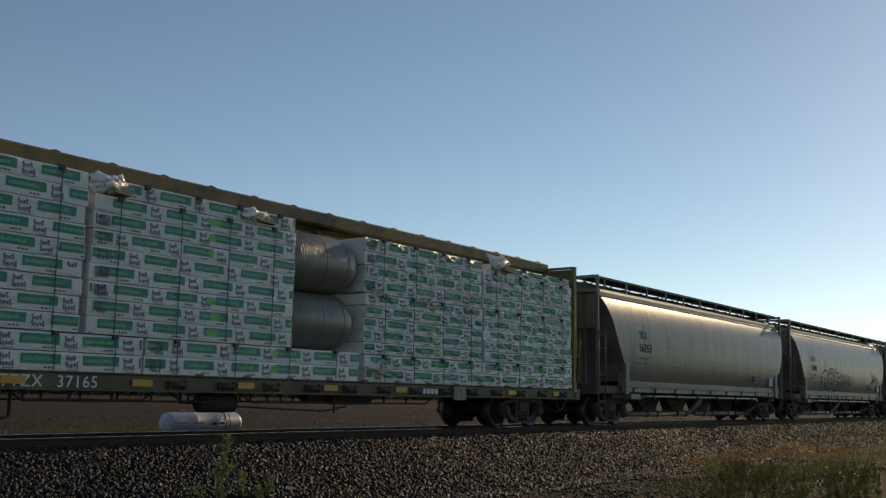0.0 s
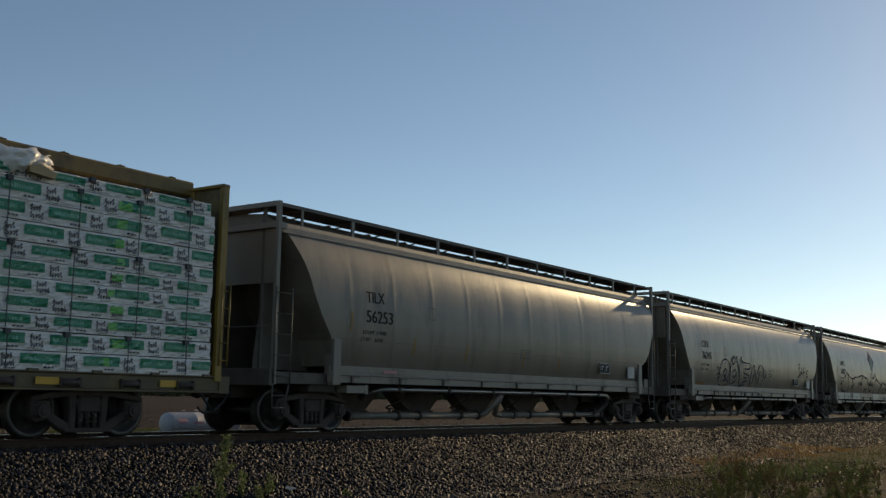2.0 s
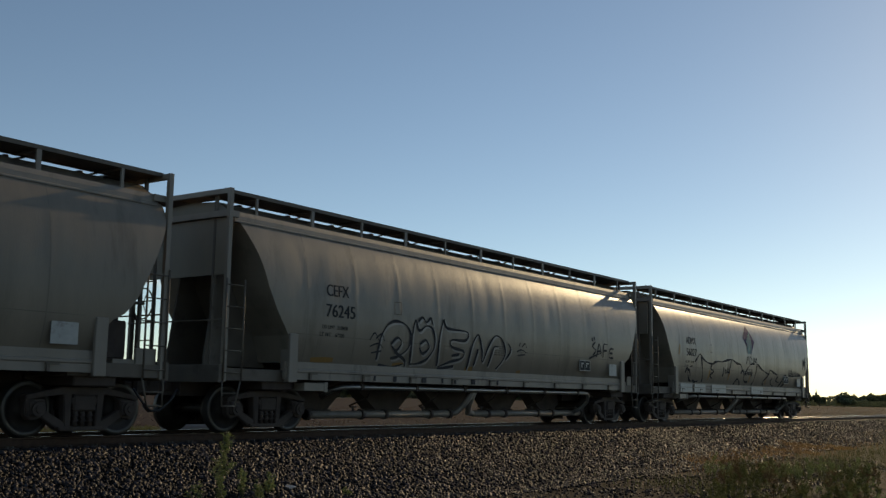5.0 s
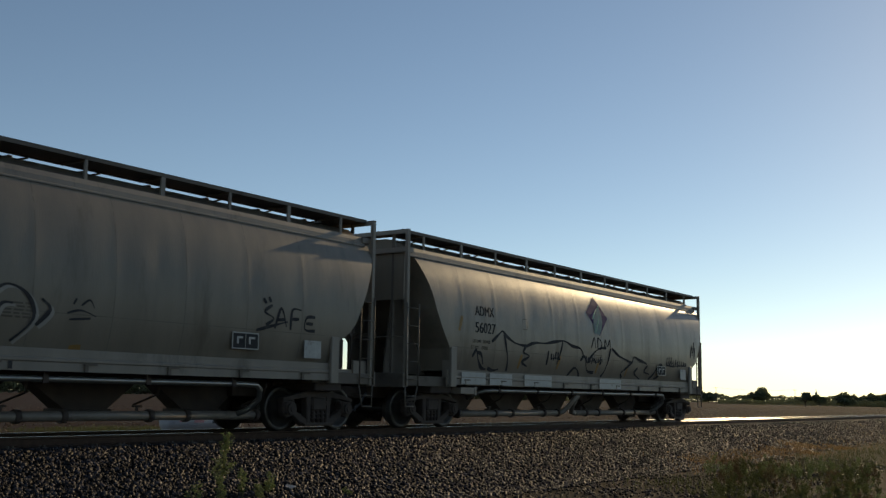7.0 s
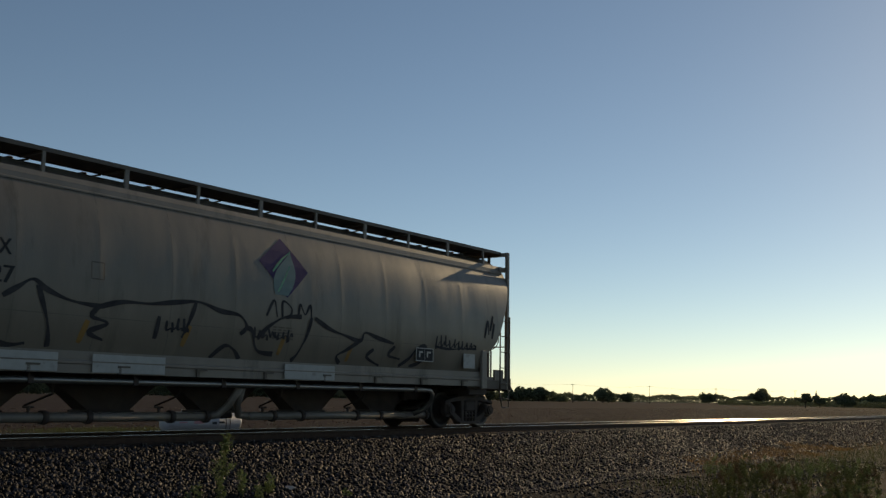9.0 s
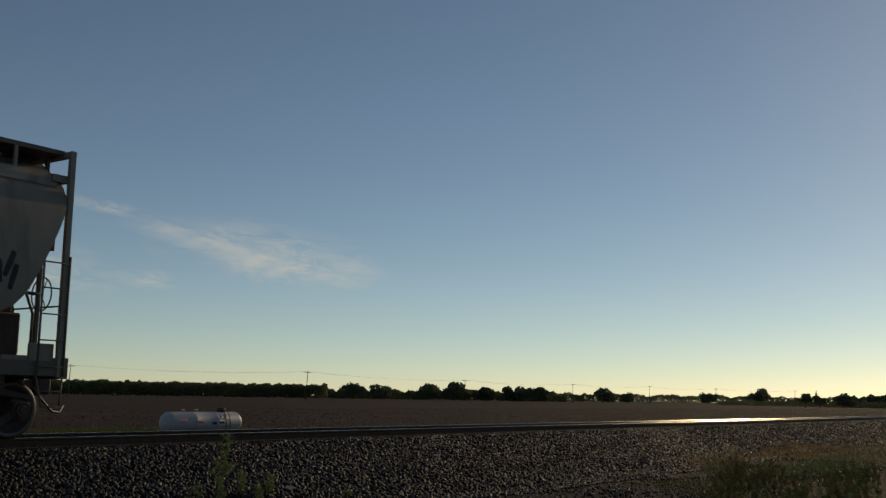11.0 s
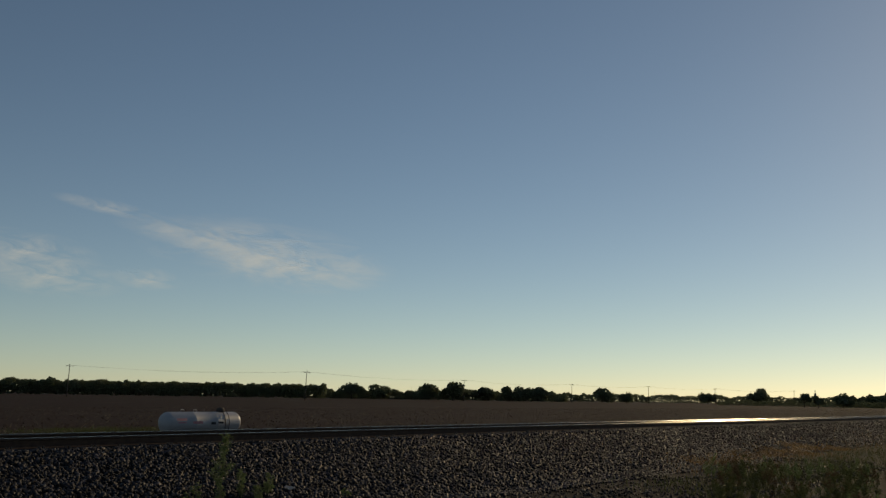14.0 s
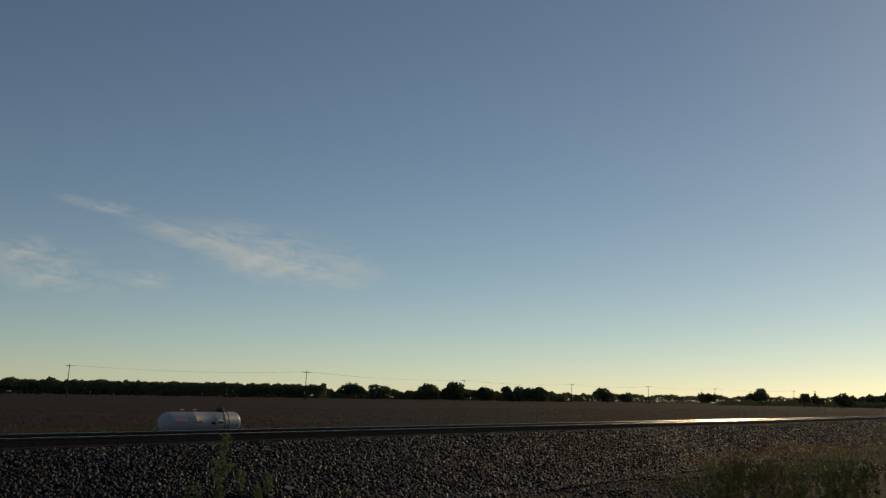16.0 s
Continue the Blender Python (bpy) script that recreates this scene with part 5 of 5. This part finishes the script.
    # under-truss rods and brake gear
    for s in (-1, 1):
        bm = bmesh.new()
        for a, b in ((5.0, 9.0), (10.0, 15.9)):
            add_tube(bm, [(a - .3, s * 1.05, .8), (a, s * 1.05, .62), (b, s * 1.05, .62), (b + .3, s * 1.05, .8)], .022, 6)
            for k in range(int((b - a) / .85) + 1):
                add_box(bm, (a + k * .85 - .018, s * 1.05 - .018, .62), (a + k * .85 + .018, s * 1.05 + .018, .82))
        part("underframe_rod", bm, M_UNDER, car)
    for x, w, z in ((9.35, .5, .43), (13.3, .75, .6), (12.1, .3, .62)):
        bm = bmesh.new()
        add_tube(bm, [(x - w, -.75, z + .17), (x - w + .08, -.75, z + .17), (x + w - .08, -.75, z + .17), (x + w, -.75, z + .17)], [.08, .19, .19, .08], 14)
        add_box(bm, (x - .06, -.8, z + .3), (x + .06, -.5, .82))
        part("air_reservoir", bm, M_UNDER, car)
    for name, pts, r in (("brake_lever", [(4.75, -1.1, .8), (4.75, -1.1, .36), (4.55, -1.1, .34)], .03),
                         ("hanger", [(12.5, -1.05, .8), (12.5, -1.05, .4)], .025),
                         ("brake_rod", [(8.3, -.9, .6), (10.6, -.9, .5), (12.3, -.9, .44), (13.1, -.9, .55)], .02)):
        bm = bmesh.new()
        add_tube(bm, pts, r, 6)
        part(name, bm, M_UNDER, car)
    bm = bmesh.new()
    ring = [(8.7 + .14 * math.cos(k * math.pi / 6), -1.2, .66 + .06 * math.sin(k * math.pi / 6)) for k in range(13)]
    add_tube(bm, ring, .014, 5)
    part("tie_down_ring", bm, M_UNDER, car)

    def sill_text(text, x, h, sp=1.0):
        vs, fs = lettering(text, h / .72, sp)
        n = len(vs)
        v = [(x + u, -1.345 - .0006 * k, .84 + w) for k in (0, 1) for u, w in [(p + .006 * k, q) for p, q in vs]]
        raw("lettering", v, fs + [tuple(i + n for i in f) for f in fs], M_LETTERW, car, "worn white lettering")
    sill_text("TTZX", 4.38, .2, 1.12)
    sill_text("37165", 5.4, .2, 1.16)
    vs, fs = [], []
    for k in range(4):
        vs += [(15.35 + .16 * k, -1.372, .86), (15.47 + .16 * k, -1.372, .86), (15.47 + .16 * k, -1.372, .98), (15.35 + .16 * k, -1.372, .98)]
        fs.append((4 * k, 4 * k + 1, 4 * k + 2, 4 * k + 3))
    raw("emblem_bars", vs, fs, M_LETTERW, car, "worn white emblem bars")
    car.location = (4.6, TRACK_Y, 0)
    MOVERS.append((car, car.matrix_basis.copy()))


def lumber_pack(x0, x1, z0, z1, rows, seed, label, far=False, wrinkle=0):
    """A strapped pack of boards: every wrapped layer is a part with its own print."""
    rng = random.Random(seed)
    e = tagged(new("lumber_pack"), label, "lumber pack", "wrapped lumber packs on the flat car")
    h, ln = (z1 - z0) / rows, x1 - x0
    yo, yi = (1.38, .2)
    for r in range(rows):
        a, b = r * h + .002, (r + 1) * h - (.012 if rng.random() < .5 else .006)
        dx, dy = rng.uniform(-.025, .025), rng.uniform(-.012, .012)
        H = b - a

        def skin(x, w):
            """How far the wrap lies behind its flat face; loose packs have slanting folds."""
            p = x - dx
            y = .012 * noise.noise((p * 3.1 + seed, r * 3.7 + w * 2, 1)) + .006 * noise.noise((p * 9 + seed, r * 9 + w * 4, 2))
            if wrinkle:
                fold = noise.noise((p * 3.5 + w * H * 9 + seed, w * H * 3 + r * .6, 4))
                y += wrinkle * (.02 * (1 - abs(fold) * 2.2) + .012 * noise.noise((p * 8 + w * H * 22, r * 2.1 + w, 6)))
            return y

        def sag(x):
            return .006 * noise.noise(((x - dx) * 2 + seed, r, 8))
        bm = bmesh.new()
        nx, nz = max(12, int(ln * 12)), 6
        grid = []
        for j in range(nz + 1):
            row = []
            for i in range(nx + 1):
                x, w = dx + ln * i / nx, j / nz
                row.append(bm.verts.new((x, -yo + dy + skin(x, w) + (.005 if j in (0, nz) else 0), a + H * w + (sag(x) if j in (0, nz) else 0))))
            grid.append(row)
        for j in range(nz):
            for i in range(nx):
                bm.faces.new((grid[j][i], grid[j][i + 1], grid[j + 1][i + 1], grid[j + 1][i]))
        back = [[bm.verts.new((q, -yi, w)) for q in (dx, dx + ln)] for w in (a, b)]
        bm.faces.new((back[0][1], back[0][0], back[1][0], back[1][1]))
        bm.faces.new([grid[nz][i] for i in range(nx + 1)] + [back[1][1], back[1][0]])
        bm.faces.new([grid[0][i] for i in range(nx, -1, -1)] + [back[0][0], back[0][1]])
        bm.faces.new([grid[j][0] for j in range(nz, -1, -1)] + [back[0][0], back[1][0]])
        bm.faces.new([grid[j][nx] for j in range(nz + 1)] + [back[1][1], back[0][1]])
        lay = part("wrapped_layer", bm, M_WRAP, e)
        # print: green bar with pale dashes, dark script strokes, small dashes
        vs, fs, mi = [], [], []

        def at(x, z, off):
            w = min(1, max(0, (z - a) / H))
            return (x, -yo + dy + skin(x, w) - (.016 if wrinkle else .007) - off, z + sag(x))

        def rect(xa, xb, za, zb, m, off):
            xa, xb = max(xa, dx + .02), min(xb, dx + ln - .02)
            if xb - xa < .01:
                return
            k, v = max(1, int((xb - xa) / .08)), 3 if zb - za > .08 else 1
            t = len(vs)
            for q in range(k + 1):
                for p in range(v + 1):
                    vs.append(at(xa + (xb - xa) * q / k, za + (zb - za) * p / v, off))
            for q in range(k):
                for p in range(v):
                    c = t + q * (v + 1) + p
                    fs.append((c, c + v + 1, c + v + 2, c + 1))
                    mi.append(m)

        def script(x, z, w, high, letters):
            """An illegible slanting hand, up and down across w."""
            pts = [(0, .5)]
            for k in range(letters):
                q = k / letters
                tall = 1.0 if k in (0, letters - 1) else rng.uniform(.5, .7)
                pts += [(q + .25 / letters, tall), (q + .5 / letters, rng.uniform(-.1, .1)), (q + .8 / letters, rng.uniform(.3, .5))]
            line = [(x + p * w + .28 * q * high, z + q * high) for p, q in pts]
            if line[0][0] < dx + .03 or line[-1][0] > dx + ln - .06:
                return
            sv, sf = stroke(line, .014)
            t = len(vs)
            vs.extend(at(p, q, 0) for p, q in sv)
            for f in sf:
                fs.append(tuple(i + t for i in f))
                mi.append(2)
        x = dx - rng.uniform(0, 1.1)
        while x < dx + ln:
            rect(x, x + .72, a + .34 * H, b - .12 * H, 0, 0)
            q = x + .05
            while q < x + .56:
                w = rng.uniform(.022, .04)
                rect(q, q + w, a + .5 * H, a + .5 * H + rng.uniform(.15, .24) * H, 1, .003)
                q += w + .012
            for k in range(3):
                rect(x + .42 + .07 * k, x + .47 + .07 * k, a + .12 * H, a + .21 * H, 2, 0)
            if not far:
                script(x + .8, a + .55 * H, .19, .3 * H, 4)
                script(x + .8, a + .17 * H, .25, .33 * H, 5)
                rect(x + .86, x + 1.06, a + .05 * H, a + .08 * H, 2, 0)
            x += 1.15 + rng.uniform(-.02, .02)
        if rng.random() < .8 and ln > 4:
            g = ln * .53 + rng.uniform(-.1, .1)
            rect(g, g + rng.uniform(.12, .3), a + .35 * H, b - .2 * H, 3, .005)
        if rng.random() < .5 and seed % 2 == 0:
            q = dx + .1
            while q < dx + .38:
                w = rng.uniform(.008, .02)
                rect(q, q + w, a + .2 * H, b - .15 * H, 2, .004)
                q += w + .014
        o = raw("printed_band", vs, fs, [M_GREEN, M_PALEP, M_DARKP, M_LIME], lay, "green and grey print on the wrap")
        tagged(o, kind="stuff")
        for p, m in zip(o.data.polygons, mi):
            p.material_index = m
    n = 4
    for k in range(n):
        x = ln * (k + .5) / n + rng.uniform(-.1, .1)
        boxes("strap", [((x - .009, -yo - .05, .01), (x + .009, -yo - .044, (z1 - z0) + .004)), ((x - .009, -yo - .05, (z1 - z0)), (x + .009, -yi, (z1 - z0) + .006)), ((x - .05, -yo - .055, (z1 - z0) - .07), (x + .05, -yo + .06, (z1 - z0) + .012))], M_STRAP, e, "dark strap")
    m = pose(4.6 + x0, TRACK_Y, z0)
    if far:
        m = pose(4.6 + x1, TRACK_Y, z0, 0, 0, 180)
    e.matrix_basis = m
    MOVERS.append((e, m))


def torn_wrap(x, z, w, h, seed, label):
    """Crumpled loose wrap with a bare lumber edge inside."""
    rng = random.Random(seed)
    e = tagged(new("torn_wrap"), label, "plastic wrap", "torn wraps on the packs")
    bm = bmesh.new()
    bmesh.ops.create_grid(bm, x_segments=18, y_segments=10, size=.5)
    for v in bm.verts:
        u, q = v.co.x, v.co.y
        k = Vector((u * 5 + seed, q * 5, 0))
        v.co = Vector((u * w + .04 * noise.noise(k), -.1 - .22 * math.cos(u * 3) * math.cos(q * 2.6) + .12 * noise.noise(k * 1.3) + .05 * noise.noise(k * 3), q * h + .09 * noise.noise(k + Vector((5, 5, 0))) + .03 * noise.noise(k * 3)))
    s = part("wrap_sheet", bm, M_WRAP, e, "crumpled translucent white sheet", True)
    so = s.modifiers.new("solid", "SOLIDIFY")
    so.thickness = .006
    bm = bmesh.new()
    add_prism(bm, [(.02, -h * .42), (w * .47, -h * .52), (w * .5, -h * .3), (w * .2, -h * .05), (0, -h * .2)], -.32, .2, "y")
    part("bare_edge", bm, M_KRAFT, e, "bare tan cardboard edge")
    m = pose(4.6 + x, TRACK_Y - 1.2, z)
    e.matrix_basis = m
    MOVERS.append((e, m))


def cylinder_load(x0, x1, z, r, seed):
    e = tagged(new("steel_cylinder"), "large dull grey sheet-steel cylinder lying between lumber packs", "steel cylinder", "steel cylinders on the flat car")
    ln = x1 - x0
    bm = bmesh.new()
    prof = [(.05, 0), (r, .01), (r, ln * .25), (r, ln * .5), (r, ln * .78), (r * .96, ln * .85), (r * .72, ln * .97), (r * .62, ln), (.05, ln)]
    add_lathe(bm, prof, 48, pose(0, 0, 0, 0, 0, -90))
    part("shell", bm, M_STEEL, e)
    for k in range(9):
        bm = bmesh.new()
        q = ln * (.05 + .038 * k)
        add_lathe(bm, [(r - .01, q - .012), (r + .006, q - .006), (r + .006, q + .006), (r - .01, q + .012)], 48, pose(0, 0, 0, 0, 0, -90))
        part("rib", bm, M_STEEL, e)
    for q in (ln * .42, ln * .74):
        bm = bmesh.new()
        add_lathe(bm, [(r - .01, q - .006), (r + .005, q - .006), (r + .005, q + .006), (r - .01, q + .006)], 48, pose(0, 0, 0, 0, 0, -90))
        part("band", bm, M_STRAP, e)
    m = pose(4.6 + x0, TRACK_Y - .76, z)
    e.matrix_basis = m
    MOVERS.append((e, m))


def load():
    w = "white-wrapped lumber pack with green printed bars"
    packs = [(.45, 2.2, 1.1, 1.73, 2), (2.25, 7.04, 1.1, 1.73, 2), (7.1, 12.92, 1.1, 1.73, 2), (13.15, 17.93, 1.1, 1.71, 2), (17.98, 22.85, 1.1, 1.72, 2),
             (.95, 5.72, 1.74, 4.46, 9), (5.87, 10.77, 1.74, 4.13, 8), (13.1, 17.9, 1.72, 3.1, 5), (13.05, 17.85, 3.11, 4.36, 4), (18.02, 22.8, 1.73, 3.12, 5), (17.95, 22.8, 3.13, 4.12, 3)]
    for k, (a, b, c, d, r) in enumerate(packs):
        lumber_pack(a, b, c, d, r, 40 + k, w if k > 4 else "low " + w + " resting on the deck", wrinkle=1 if a > 13 else 0)
    lumber_pack(6.45, 10.75, 4.135, 4.43, 1, 61, "thin top layer of wrapped lumber with loose plastic")
    lumber_pack(18.3, 22.7, 4.125, 4.36, 1, 62, "thin top layer of wrapped lumber with wrinkled plastic", wrinkle=1)
    for k, (a, b, c, d, r) in enumerate(((.5, 7.6, 1.1, 4.4, 11), (7.7, 10.7, 1.1, 4.4, 11), (13.2, 17.9, 1.1, 4.4, 11), (18, 22.8, 1.1, 4.3, 11))):
        lumber_pack(a, b, c, d, r, 80 + k, w + " behind the centre beam", True)
    cylinder_load(10.84, 13.02, 3.65, .65, 3)
    cylinder_load(10.84, 12.95, 2.38, .62, 4)
    torn_wrap(6.15, 4.32, .75, .34, 5, "torn loose wrap over a bare lumber corner")
    torn_wrap(18.75, 4.4, 1.0, .42, 6, "large torn flap of clear wrap on top of a pack")
    torn_wrap(13.55, 3.1, .2, .16, 8, "small bright loose flap of white wrap")
    torn_wrap(17.2, 3.04, .22, .2, 9, "small loose flap of white wrap")
    torn_wrap(15.3, 3.08, .4, .14, 12, "loose wrinkled strip of white wrap")
    torn_wrap(13.45, 1.42, .55, .3, 10, "crumpled wrap around a bare pack end")
    torn_wrap(9.6, 4.3, .9, .25, 7, "loose wrinkled wrap hanging at the top edge")


# ---- build ----
# emission that stands in for sunlight on the cirrus
CLOUD_GLOW = 0.95
ground()
ballast()
track()
far_things()
propane_tank()
clouds()
weed(10.95, 11.85, 1.03, 1, 2, "tall leafy green weed growing in the ballast", .04)
for wx, wy, wh, ws in ((10.2, 11.7, .34, 2), (10.75, 11.6, .4, 3), (11.25, 11.75, .45, 4), (11.85, 11.75, .38, 5), (11.95, 11.9, .3, 6), (13.3, 11.4, .16, 7), (11.5, 11.5, .34, 8)):
    weed(wx, wy, wh, ws, 3, "small leafy green weed between ballast stones", .06)
bush = random.Random(77)
for k in range(52):
    bx = 15.8 + 11 * bush.random()
    by = bx * (.385 - .15 * bush.random()) - .2 + bush.uniform(-.3, .3)
    weed(bx, by, bush.uniform(.22, .62), 100 + k, 6, "bushy green weed on the grassy verge", .17, (None, M_WEED_DULL, M_WEED_DULL, M_DEADWEED)[k % 4])
verge_grass()
scrap()
field_litter()
flat_car()
load()
hopper_cars()


def motions():
    steps = [k * .5 - .5 for k in range(35)]
    for thing, m in MOVERS:
        walk(thing, [(t, Matrix.Translation((-run(t), 0, 0)) @ m) for t in steps])
    fine = [k / 15 for k in range(-4, 245)]
    for w, (x, y, z) in WHEELS:
        walk(w, [(t, pose(x, y, z, 0, -math.degrees(run(t) / WHEEL_R), 0)) for t in fine])


motions()
